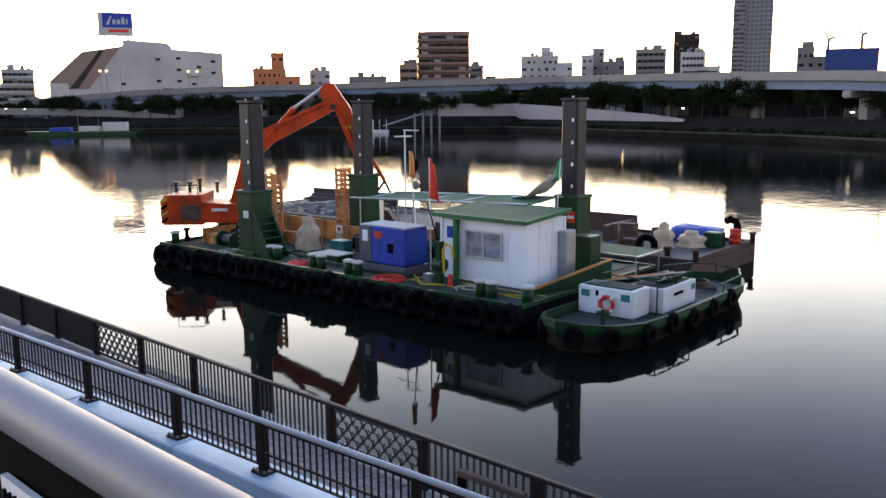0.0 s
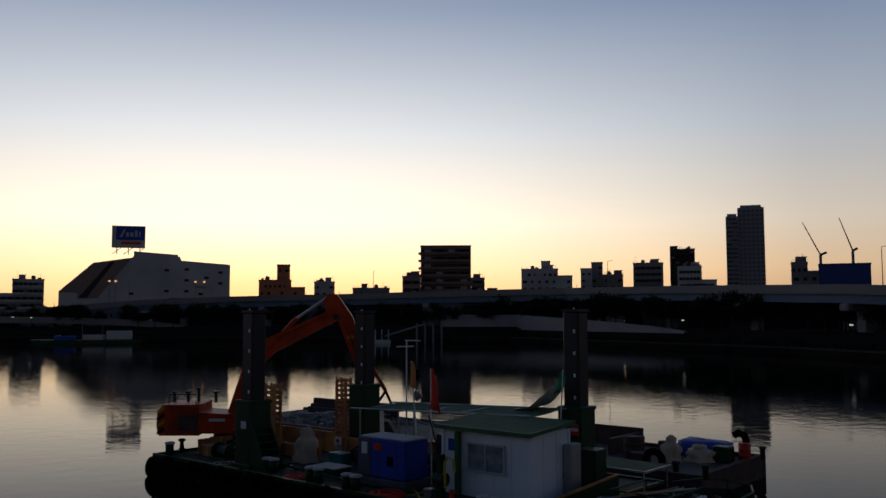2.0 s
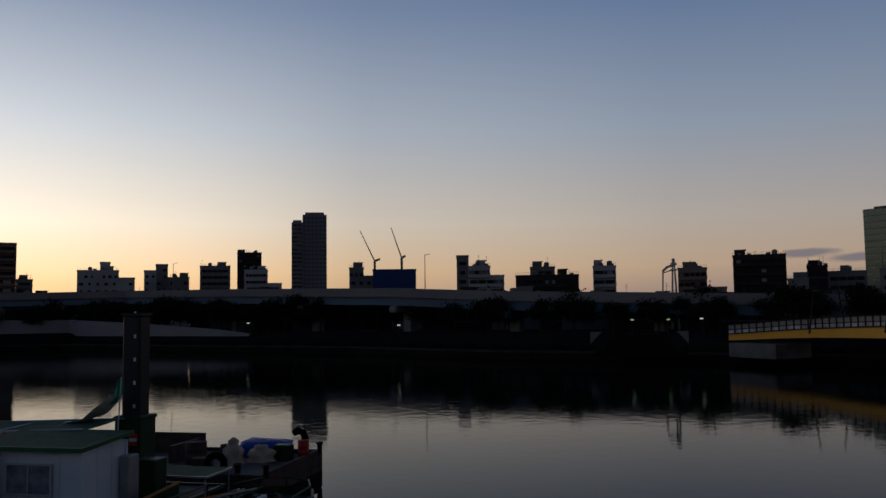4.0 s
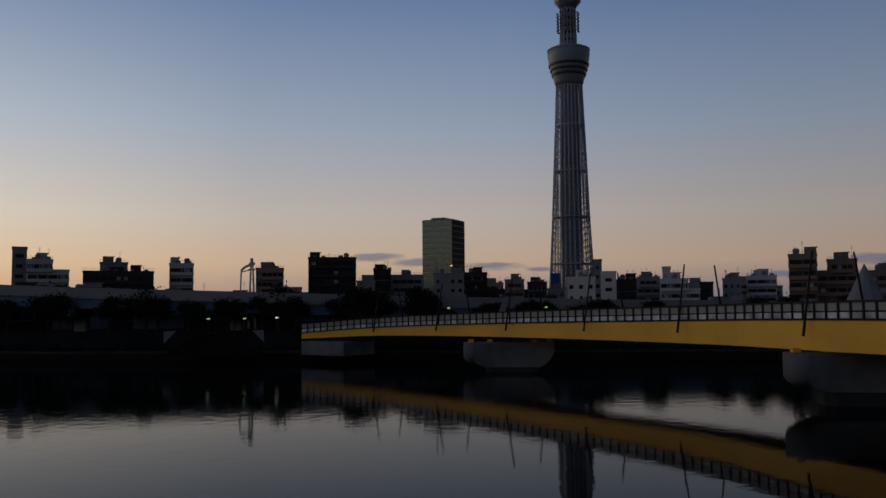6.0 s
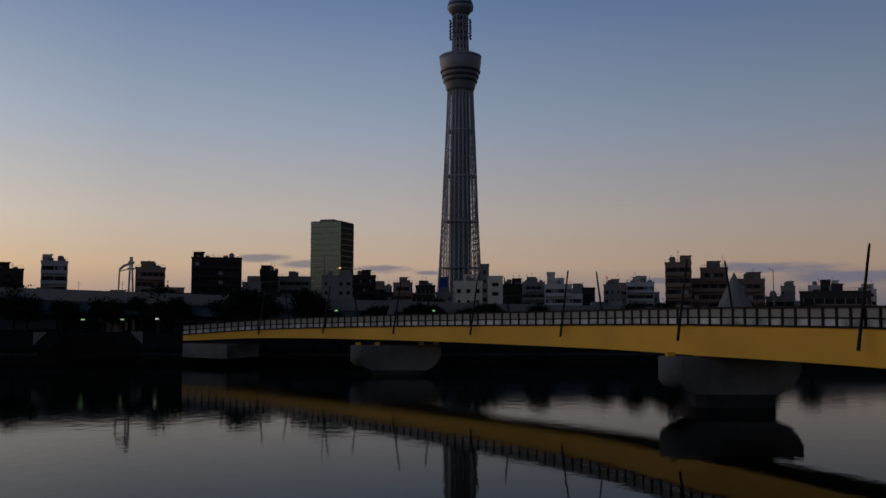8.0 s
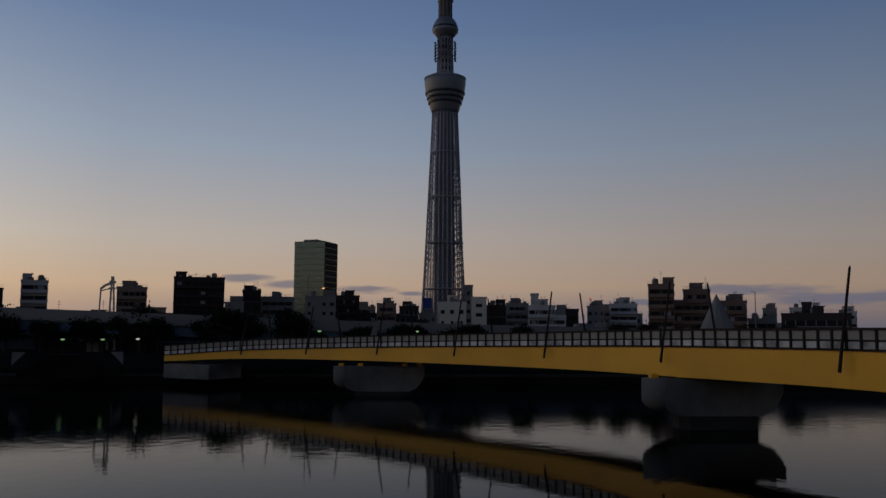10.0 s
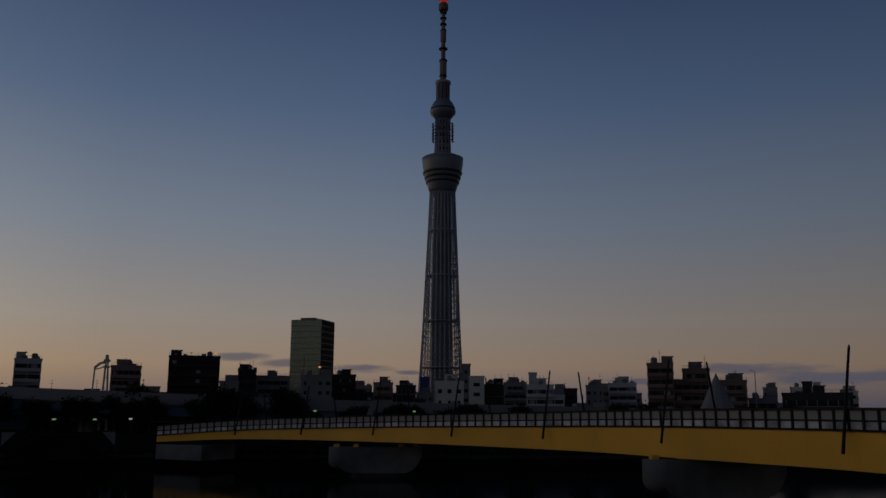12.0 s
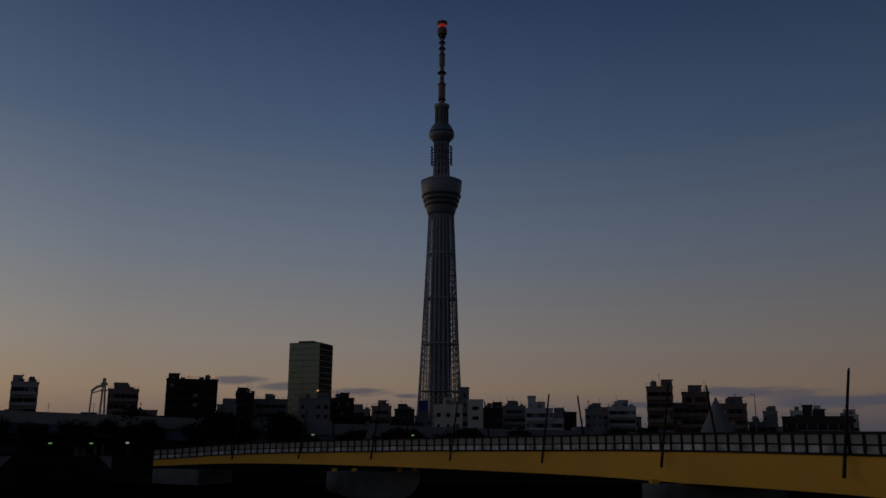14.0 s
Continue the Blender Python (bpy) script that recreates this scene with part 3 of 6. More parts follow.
def building(name, x, y, w, top, az, style, label, depth=None, cols=None, balcony=False, floor_h=3.2, window="glass", roofbox=True, edge=False):
    """A block with its front towards the river: stepped walls, storeys of windows, ribbons or balconies before dark
    painted-in shade, roof gear.
    """
    depth = depth or max(8, w * 0.7)
    base = 4.4
    ob = thing(name, pose(x, y, base, 0, 0, az), label, "building")
    h = top - base
    material = "b_" + style
    rnd = random.Random(int(abs(x) * 7 + w * 13))
    tall = style == "tower"
    # one end may be a storey lower than the rest
    step = rnd.choice((-1, 1)) * rnd.uniform(0.25, 0.42) if roofbox and w > 8 and h > 12 and rnd.random() < 0.6 else 0.0
    cut = abs(step) * w
    drop = floor_h * rnd.choice((1, 1, 2)) if step else 0.0
    mx = -math.copysign(cut / 2, step) if step else 0.0
    mw = w - cut
    ends = [(mx, mw, h)] + ([(math.copysign(w / 2 - cut / 2, step), cut, h - drop)] if step else [])
    for cx, cw, ch in ends:
        part("wall", Geo().box(cx, depth / 2, ch / 2, cw, depth, ch), material, ob)
        part("parapet", Geo().box(cx, 0.1, ch + 0.2, cw + 0.16, 0.3, 0.6).box(cx, depth - 0.1, ch + 0.2, cw + 0.16, 0.3, 0.6).box(cx - cw / 2, depth / 2, ch + 0.2, 0.3, depth - 0.5, 0.6).box(cx + cw / 2, depth / 2, ch + 0.2, 0.3, depth - 0.5, 0.6), material, ob)
    if roofbox and w > 6:
        bw = min(mw * 0.8, rnd.uniform(2.6, 4.6))
        bx = mx + rnd.uniform(-0.5, 0.5) * (mw - bw)
        part("roof_box", Geo().box(bx, depth * 0.5, h + 1.2, bw, depth * 0.35, 2.4, c=0.1).box(bx + 0.2, depth * 0.5, h + 2.45, bw + 0.3, depth * 0.38, 0.18), material, ob)
        part("roof_tank", Geo().lathe([(0.9, 0.5), (0.9, 1.9), (0.5, 2.2)], 10, pose(mx - (bx - mx) * 0.8, depth * 0.4, h)).box(mx - (bx - mx) * 0.8, depth * 0.4, h + 0.25, 1.5, 1.5, 0.5), "b_grey", ob)
        for k in range(rnd.randrange(1, 4)):
            ax = mx + rnd.uniform(-0.45, 0.45) * mw
            az2 = rnd.uniform(1.8, 4.6)
            part("aerial", Geo().rod((ax, depth * 0.4, h), (ax, depth * 0.4, h + az2), 0.06, 0.035, 5).rod((ax - .5, depth * .4, h + az2 * 0.8), (ax + .5, depth * .4, h + az2 * 0.8), 0.03, k=4).rod((ax - .35, depth * .4, h + az2 * 0.92), (ax + .35, depth * .4, h + az2 * 0.92), 0.03, k=4), "b_dark", ob)
        for k in range(rnd.randrange(1, 4)):
            part("roof_unit", Geo().box(mx + rnd.uniform(-0.42, 0.42) * mw, depth * rnd.uniform(0.15, 0.3), h + 0.7, rnd.uniform(0.8, 1.8), 0.8, rnd.uniform(0.8, 1.3), c=0.05), "b_grey", ob)
        rail = Geo().rod((mx - mw / 2, 0.2, h + 1.3), (mx + mw / 2, 0.2, h + 1.3), 0.035, k=4).rod((mx - mw / 2, 0.2, h + 0.9), (mx + mw / 2, 0.2, h + 0.9), 0.03, k=4)
        for k in range(8):
            px = mx - mw / 2 + mw * k / 7
            rail.rod((px, 0.2, h + 0.4), (px, 0.2, h + 1.3), 0.03, k=4)
        part("roof_rail", rail, "b_dark", ob)
    floors = max(1, int((h - 1) / floor_h))
    cols = cols or max(1, min(7, int(w / 2.6)))
    look_of = "bands" if balcony else "grid" if tall or w < 6 else rnd.choice(("bands", "grid", "ribbon", "grid"))
    pale = "b_grey" if style in ("dark", "brown") else material
    for i in range(0 if style == "blue" else floors):
        z = h - 1.0 - floor_h * (i + 0.45)
        if z < 3 or i > 22:
            continue
        cx, cw = (mx, mw) if z > h - drop - 0.8 else (0.0, w)
        if i < 6 and w > 6:
            for sx in (-1, 1):
                part("side_window", pane_mesh(1.1, floor_h * 0.38, "glass"), None, ob).matrix_local = pose(cx + sx * (cw / 2 + 0.03), depth * rnd.uniform(0.25, 0.75), z, 0, 0, 90)
        if look_of == "bands":
            bw = cw * (0.96 if edge else rnd.choice((0.7, 0.94)) if i == 0 else 0.94)
            # flat dark sheet on the wall, painted-in shade behind each balcony
            part("recess_shade", Geo().box(cx, -0.02, z + 0.35, bw, 0.12, floor_h * 0.56), "b_dark", ob, "dark sheet painted as balcony shade")
            g = Geo().box(cx, -0.6, z - 1.05, bw, 1.2, 0.22).box(cx, -1.15, z - 0.52, bw, 0.1, 0.95)
            for k in range(cols + 1):
                g.box(cx + (-0.5 + k / cols) * bw, -0.6, z, 0.14, 1.18, floor_h * 0.86)
            if edge:
                g.lathe([(1.15, z - 1.15), (1.15, z - 0.1)], 12, pose(cx - cw / 2 + 0.15, 0.9, 0))
            part("balcony", g, material, ob)
            for k in range(cols):
                if rnd.random() < 0.75:
                    part("window", pane_mesh(bw / cols * 0.55, floor_h * 0.5, "curtain" if rnd.random() < 0.3 else "glass"), None, ob).location = (cx + (-0.5 + (k + 0.5) / cols) * bw, -0.07, z + 0.3)
        elif look_of == "ribbon":
            part("window_band", Geo().box(cx, -0.03, z + 0.1, cw * 0.88, 0.14, floor_h * 0.42), window, ob, "long dark window band")
            g = Geo().box(cx, -0.06, z - floor_h * 0.28, cw * 0.94, 0.2, 0.2)
            for k in range(cols + 1):
                g.box(cx + (-0.44 + 0.88 * k / cols) * cw, -0.06, z + 0.1, 0.22, 0.2, floor_h * 0.46)
            part("mullion", g, pale, ob)
        else:
            if w > 6 and i % 2 == 0 and not tall:
                part("storey_band", Geo().box(cx, -0.05, z - floor_h * 0.42, cw + 0.05, 0.16, 0.16), pale, ob)
            for k in range(cols):
                if not tall and rnd.random() < 0.18:
                    continue
                px = cx + (-0.5 + (k + 0.5) / cols) * cw
                ww = cw / cols * (0.72 if tall else rnd.choice((0.28, 0.42, 0.42, 0.55)))
                part("window", pane_mesh(ww, floor_h * (0.72 if window == "b_glass" else 0.62 if tall else 0.36), window), None, ob).location = (px, -0.04, z)
    if tall:
        ribs = Geo()
        for k in range(cols + 1):
            ribs.box((-0.5 + k / cols) * w, -0.1, h / 2, 0.5, 0.4, h)
        part("rib", ribs, material, ob, "upright facade ribs")
        part("crown", Geo().box(0, depth / 2, h + 1.4, w * 0.8, depth * 0.8, 2.8, c=0.2), material, ob)
    return ob


building("apartment_building", -188.0, 383.0, 18.2, 24.6, 26.1, "white", "mid-size white rendered city block behind the expressway")
building("apartment_building", -71.9, 383.3, 20.4, 23.9, 10.6, "orange", "wide orange tiled city block behind the expressway")
building("roof_tower", -72.4, 389.3, 5.8, 31.1, 10.5, "orange", "narrow orange tiled stair tower above the roofs", roofbox=False)
building("apartment_building", -57.5, 416.1, 9.8, 24.4, 7.9, "white", "mid-size white rendered city block behind the expressway")
building("apartment_building", -37.5, 398.2, 25.3, 20.8, 5.4, "grey", "wide grey concrete city block behind the expressway")
building("apartment_building", 1.2, 370.0, 21.7, 38.1, -0.2, "brown", "wide grey-brown tiled apartment block with stacked balconies", balcony=True, window="curtain", cols=4, edge=True, roofbox=False)
building("apartment_building", -13.4, 364.8, 7.7, 24.7, 2.1, "tan", "mid-size tan rendered city block behind the expressway")
building("apartment_building", 17.8, 439.6, 6.9, 27.1, -2.3, "grey", "mid-size grey concrete city block behind the expressway")
building("apartment_building", 48.0, 397.1, 23.4, 29.4, -6.9, "white", "wide white rendered city block behind the expressway")
building("roof_tower", 48.5, 405.1, 4.2, 33.5, -6.8, "white", "narrow white rendered stair tower above the roofs", roofbox=False)
building("apartment_building", 69.2, 414.3, 5.4, 30.5, -9.5, "white", "narrow white rendered city block behind the expressway")
building("roof_tower", 76.0, 423.2, 5.5, 34.0, -10.2, "grey", "narrow grey concrete stair tower above the roofs", roofbox=False)
building("apartment_building", 79.6, 402.2, 9.4, 26.9, -11.2, "grey", "mid-size grey concrete city block behind the expressway")
building("apartment_building", 104.7, 437.6, 14.9, 34.5, -13.5, "grey", "mid-size grey concrete city block behind the expressway")
building("apartment_building", 150.7, 539.3, 15.1, 49.4, -15.6, "dark", "mid-size dark tiled city block behind the expressway")
building("apartment_building", 119.2, 402.7, 17.6, 30.8, -16.5, "white", "wide white rendered city block behind the expressway")
building("high_rise", 257.8, 715, 20.5, 97.5, -19.8, "tower", "tall grey residential tower with ribbed facade", depth=26, cols=6, floor_h=3.6, roofbox=False, window="tower_pane")
building("high_rise_wing", 243.5, 719.5, 9.5, 90.5, -18.7, "tower", "lower balconied wing of the grey tower", depth=22, cols=2, floor_h=3.6, roofbox=False, balcony=True, window="tower_pane")
ofc = thing("office_tower", pose(427.1, 292.8, 4.4, 0, 0, -81), "green glass office tower catching the dawn light", "office building")
part("core", Geo().box(0, 9.3, 29.2, 19.4, 18.4, 58.4), "b_dark", ofc)
part("roof_screen", Geo().box(-2, 9.3, 59.2, 9, 8, 1.6), "b_grey", ofc)
rofc = random.Random(4)
for i in range(17):
    part("glass_band", Geo().box(0, 9.3, 1.6 + i * 3.42, 19.8, 18.8, 3.1, c=0.05), "b_glass", ofc)
    part("floor_edge", Geo().box(0, 9.3, 3.3 + i * 3.42, 20.0, 19.0, 0.22), "b_glass", ofc)
    # dark panels paint in the shade of the right-hand face
    part("end_panel", Geo().box(10.02, 9.3, 1.6 + i * 3.42, 0.12, 18.6, 3.1), "b_dark", ofc, "dark panel painting in the shaded end face")
    # cream strips stand for bright streaks reflected in the glass
    for k in range(5):
        lx = rofc.uniform(-8.5, 8.0)
        part("painted_streak", Geo().box(lx, -0.14, 2.5 + i * 3.42 + rofc.uniform(-0.3, 0.2), rofc.uniform(1.2, 5.5) if lx < 5 else 1.6, 0.06, 0.3), "b_cream", ofc, "pale strip painted as a streak of reflected light")
building("apartment_building", 128.3, 304.0, 9.0, 26.6, -22.9, "grey", "mid-size grey concrete city block behind the expressway")
building("sheeted_building", 135.7, 289.8, 16.1, 25.2, -25.1, "blue", "building wrapped in blue construction sheets", cols=1, roofbox=False)
building("roof_tower", 148.4, 260.7, 4.2, 28.7, -29.6, "grey", "narrow grey concrete stair tower above the roofs", roofbox=False)
building("apartment_building", 150.3, 248.0, 12.0, 24.4, -31.2, "white", "mid-size white rendered city block behind the expressway", balcony=True)
building("apartment_building", 161.6, 228.7, 20.3, 20.5, -35.2, "dark", "wide dark tiled city block behind the expressway")
building("apartment_building", 177.6, 254.1, 8.8, 24.8, -35.0, "grey", "mid-size grey concrete city block behind the expressway")
building("apartment_building", 182.5, 225.4, 7.5, 23.6, -39.0, "white", "mid-size white rendered city block behind the expressway")
building("apartment_building", 205.5, 204.6, 15.0, 22.2, -45.1, "tan", "mid-size tan rendered city block behind the expressway")
building("roof_tower", 209.3, 214.9, 2.9, 24.6, -44.2, "grey", "narrow grey concrete stair tower above the roofs", roofbox=False)
building("apartment_building", 232.5, 205.0, 17.0, 27.0, -48.6, "dark", "wide dark tiled city block behind the expressway", balcony=True)
building("house_block", 232.5, 189.6, 6.3, 18.2, -50.8, "grey", "mid-size grey concrete city block behind the expressway")
building("apartment_building", 259.7, 203.6, 6.7, 23.5, -51.9, "dark", "mid-size dark tiled city block behind the expressway")
building("apartment_building", 273.5, 202.0, 12.9, 21.8, -53.5, "grey", "mid-size grey concrete city block behind the expressway")
building("apartment_building", 249.7, 166.3, 10.5, 20.6, -56.3, "grey", "mid-size grey concrete city block behind the expressway")
building("apartment_building", 273.2, 166.6, 16.8, 21.7, -58.6, "dark", "wide dark tiled city block behind the expressway")
building("house_block", 270.3, 151.7, 6.9, 18.6, -60.7, "tan", "mid-size tan rendered city block behind the expressway")
building("house_block", 226.7, 105.4, 8.2, 17.0, -65.1, "cream", "mid-size cream rendered city block behind the expressway")
building("roof_tower", 274.4, 121.3, 3.0, 24.8, -66.1, "grey", "narrow grey concrete stair tower above the roofs", roofbox=False)
building("apartment_building", 266.7, 114.0, 5.1, 20.2, -66.9, "cream", "narrow cream rendered city block behind the expressway")
building("roof_tower", 375.6, 188.0, 4.4, 25.0, -63.4, "blue", "narrow blue sheeted stair tower above the roofs", roofbox=False)
building("house_block", 278.1, 112.4, 6.7, 17.8, -68.0, "dark", "mid-size dark tiled city block behind the expressway")
building("house_block", 318.2, 119.7, 8.8, 19.9, -69.4, "grey", "mid-size grey concrete city block behind the expressway")
building("house_block", 265.3, 89.5, 12.1, 17.1, -71.4, "white", "mid-size white rendered city block behind the expressway", balcony=True)
building("roof_tower", 273.4, 96.6, 2.6, 21.4, -70.5, "white", "narrow white rendered stair tower above the roofs", roofbox=False)
building("house_block", 277.3, 84.8, 4.2, 16.2, -73.0, "dark", "narrow dark tiled city block behind the expressway")
building("house_block", 308.0, 86.8, 9.3, 18.2, -74.3, "grey", "mid-size grey concrete city block behind the expressway")
building("house_block", 320.6, 78.1, 10.2, 19.3, -76.3, "white", "mid-size white rendered city block behind the expressway")
building("roof_tower", 326.6, 79.1, 3.8, 21.9, -76.4, "white", "narrow white rendered stair tower above the roofs", roofbox=False)
building("apartment_building", 255.0, 50.9, 7.4, 22.7, -78.7, "brown", "mid-size brown tiled city block behind the expressway", balcony=True, window="curtain")
building("apartment_building", 262.4, 43.4, 10.5, 21.3, -80.6, "brown", "mid-size brown tiled city block behind the expressway", balcony=True, window="curtain")
building("house_block", 268.0, 32.7, 8.3, 18.0, -83.0, "brown", "mid-size brown tiled city block behind the expressway", balcony=True, window="curtain")
building("house_block", 278.8, 25.4, 8.2, 12.9, -84.8, "grey", "mid-size grey concrete city block behind the expressway")
building("house_block", 259.8, 9.6, 17.9, 14.0, -87.9, "dark", "wide dark tiled city block behind the expressway")
building("roof_tower", 279.7, 12.8, 2.7, 17.8, -87.4, "dark", "narrow dark tiled stair tower above the roofs", roofbox=False)

# closely packed small blocks further back, seen in the gaps between the nearer ones
rfar = random.Random(19)
for k in range(20):
    turn_right = 49 + k * 2.15 + rfar.uniform(-0.6, 0.6)
    away_m = rfar.uniform(335, 390)
    st, words = rfar.choice((("grey", "grey concrete"), ("dark", "dark tiled"), ("white", "white rendered"), ("tan", "tan rendered")))
    building("house_block", away_m * math.sin(radians(turn_right)), away_m * math.cos(radians(turn_right)), rfar.uniform(7, 12), rfar.uniform(14.5, 19.5), -turn_right, st,
             words + " small block in the second row of roofs", depth=9)

# warehouse with a sloping flank and a large roof sign
wh = thing("warehouse", pose(0, 0, 0), "large pale warehouse with a sloping grey flank", "warehouse")
WA, WB = Vector((-161.8, 361.4, 0)), Vector((-95.4, 384.4, 0))
wd = (WB - WA).normalized()
WM = Matrix(((wd.x, -wd.y, 0, WA.x), (wd.y, wd.x, 0, WA.y), (0, 0, 1, 3.6), (0, 0, 0, 1))) @ Matrix.Scale(1.2, 4)
part("wall", Geo().slab([(0, 0), (58.5, 0), (58.5, 23.0), (41, 24.2), (40.5, 25.6), (25.5, 26.8), (24, 25.0), (11, 22.9), (0, 12.7)], 0, 30), "b_white", wh).matrix_world = WM
part("sloping_roof", Geo().slab([(0.1, 12.4), (11, 22.6), (23.6, 24.6), (12.7, 10.4), (6.2, 10.0), (6.0, 12.2)], -0.25, -0.004), "b_tan", wh, "grey-brown sloping roof face").matrix_world = WM
# flat dark strip that paints in the shade of a roof slot
part("roof_recess_shade", Geo().slab([(6.4, 10.4), (16.6, 23.2), (18.2, 23.4), (9.2, 10.5)], -0.33, -0.26), "b_dark", wh, "dark strip painted as shade in a slot").matrix_world = WM
part("roof_house", Geo().slab([(24.5, 26.0), (24.5, 27.6), (40, 26.6), (40, 25)], 4, 14), "b_white", wh).matrix_world = WM
for cx, cz in ((36, 20.6), (43, 21), (43, 17), (43, 13), (36, 13), (31, 9), (55, 20), (55, 16), (55, 9), (48, 12), (50, 18), (24, 12), (62, 9)):
    if cx < 58:
        part("window", pane_mesh(1.6, 0.9, "glass"), None, wh).matrix_world = WM @ pose(cx, -0.03, cz)
part("balcony", Geo().box(48, -0.6, 15.5, 4.5, 1.2, 1.3), "b_white", wh).matrix_world = WM
for cx in (17, 19, 45.5, 48.5):
    fl = thing("flood_lamp", WM @ pose(cx, -12, 0), "flood lamp on a thin pole before the warehouse", "flood lamp", "warehouse flood lamps")
    part("pole", Geo().rod((0, 0, 0), (0, 0, 16), 0.09), "b_grey", fl)
    part("lamp_head", Geo().box(0, -0.2, 16, 0.7, 0.4, 0.5, c=0.05), "lamp_warm", fl)

sg = thing("roof_sign", WM, "large blue and white sign box on a steel frame", "sign")
SGM = WM @ pose(22.5, 8, 29.2)
part("box", Geo().box(0, 0, 3.9, 11.6, 4, 7.9, c=0.1), "b_white", sg).matrix_world = SGM
part("blue_field", Geo().box(0.6, -2.03, 5.1, 9.8, 0.08, 5.0), "blue", sg, "dark blue field").matrix_world = SGM
part("white_mark", Geo().slab([(-3.2, 3.6), (-2.2, 3.6), (-1.0, 6.6), (-1.6, 6.6)], -2.12, -2.06).box(-0.4, -2.09, 4.6, 1.0, 0.06, 1.6).box(1.1, -2.09, 4.6, 1.1, 0.06, 1.6).box(2.6, -2.09, 5.0, 1.0, 0.06, 2.4).box(3.9, -2.09, 4.8, 0.5, 0.06, 2.0), "b_white", sg, "plain white mark").matrix_world = SGM
part("red_bar", Geo().box(0.9, -2.05, 1.5, 6.8, 0.08, 1.0), "red", sg, "row of plain red bars").matrix_world = SGM
for cx in (-4, 0, 4):
    part("strut", Geo().beam((cx, 0, -2.6), (cx, 0, 0.1), 0.3, 0.3).beam((cx - 1.8, 0, -2.6), (cx + 1.8, 0, 0.1), 0.2, 0.2), "spud", sg).matrix_world = SGM

# ---- lattice tower ----
tw = thing("lattice_tower", pose(1095.4, 521.7, 4.6, 0, 0, 20) @ Matrix.Diagonal((1, 1, 0.987, 1)), "very tall grey steel lattice tower with two decks", "tower")
PROF = [(0, 33), (60, 29.5), (120, 26.6), (180, 24.2), (240, 21.6), (300, 19.0), (330, 18.0)]


def tower_r(z):
    for (z0, r0), (z1, r1) in zip(PROF, PROF[1:]):
        if z <= z1:
            return r0 + (r1 - r0) * (z - z0) / (z1 - z0)
    return PROF[-1][1]


def tower_pt(k, z, count=24):
    a = 2 * math.pi * k / count
    tri = max(0.0, 1 - z / 260) * 0.16
    r = tower_r(z) * (1 + tri * (math.cos(3 * a) - 0.4))
    return Vector((r * math.cos(a), r * math.sin(a), z))


LEV = [i * 8.8 for i in range(38)]
for k in range(24):
    part("column", Geo().tube([tower_pt(k, z) for z in LEV[::4] + [330]], 0.8, 6), "tower", tw)
for z0, z1 in zip(LEV, LEV[1:]):
    g = Geo()
    for k in range(24):
        g.rod(tower_pt(k, z1), tower_pt(k + 1, z1), 0.5, k=4)
        g.rod(tower_pt(k, z0), tower_pt(k + 1, z1), 0.42, k=4)
        g.rod(tower_pt(k + 1, z0), tower_pt(k, z1), 0.42, k=4)
    part("lattice_ring", g, "tower", tw)
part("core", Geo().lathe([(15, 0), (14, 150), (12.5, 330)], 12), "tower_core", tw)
for z in (66, 132, 198, 264):
    part("ring_platform", Geo().lathe([(tower_r(z) + 0.7, z), (tower_r(z) + 0.7, z + 1.0)], 24), "tower", tw)
part("observation_deck", Geo().lathe([(18.5, 322), (20.5, 327), (25, 344), (27, 350), (28.8, 360), (29.8, 366), (29.8, 373), (27.5, 376), (25, 377.5), (10, 378)], 40), "tower_deck", tw, "grey conical observation deck", True)
for z, r in ((336, 23.6), (343, 25.6), (350, 27.8)):
    part("deck_window", Geo().lathe([(r - 0.6, z), (r + 0.6, z + 0.2), (r + 1.4, z + 3.2), (r - 0.2, z + 3.4)], 40), "tower_glass", tw, "dark window band", True)
part("deck_rim", Geo().lathe([(28.3, 373), (30.3, 373.5), (30.3, 375), (28, 375.5)], 40), "tower", tw)
for k in range(14):
    a = 2 * math.pi * k / 14
    part("mast_column", Geo().rod((12.0 * math.cos(a), 12.0 * math.sin(a), 376), (9.6 * math.cos(a), 9.6 * math.sin(a), 445), 0.9, k=5), "tower", tw)
g = Geo()
for i in range(6):
    z0, z1 = 378 + i * 10.5, 388.5 + i * 10.5
    for k in range(14):
        a, c = 2 * math.pi * k / 14, 2 * math.pi * (k + 1) / 14
        g.rod((11.6 * math.cos(a), 11.6 * math.sin(a), z0), (11.3 * math.cos(c), 11.3 * math.sin(c), z1), 0.5, k=4)
        g.rod((11.6 * math.cos(c), 11.6 * math.sin(c), z0), (11.3 * math.cos(a), 11.3 * math.sin(a), z1), 0.5, k=4)
part("mast_lattice", g, "tower", tw)
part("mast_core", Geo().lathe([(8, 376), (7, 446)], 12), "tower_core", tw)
dish = mesh("antenna_dish", Geo().box(0, 0, 0, 3.8, 3.0, 2.2, c=0.4), M["tower_deck"])
for i in range(6):
    for k in range(10):
        a = 2 * math.pi * k / 10
        part("antenna_dish", dish, None, tw).location = (15.0 * math.cos(a), 15.0 * math.sin(a), 403 + i * 5.0)
part("upper_gallery", Geo().lathe([(11, 436), (14, 440), (18.6, 445), (19.2, 449), (18, 451), (18.4, 453), (17, 457), (13, 464), (9, 467)], 32), "tower_deck", tw, "round upper gallery", True)
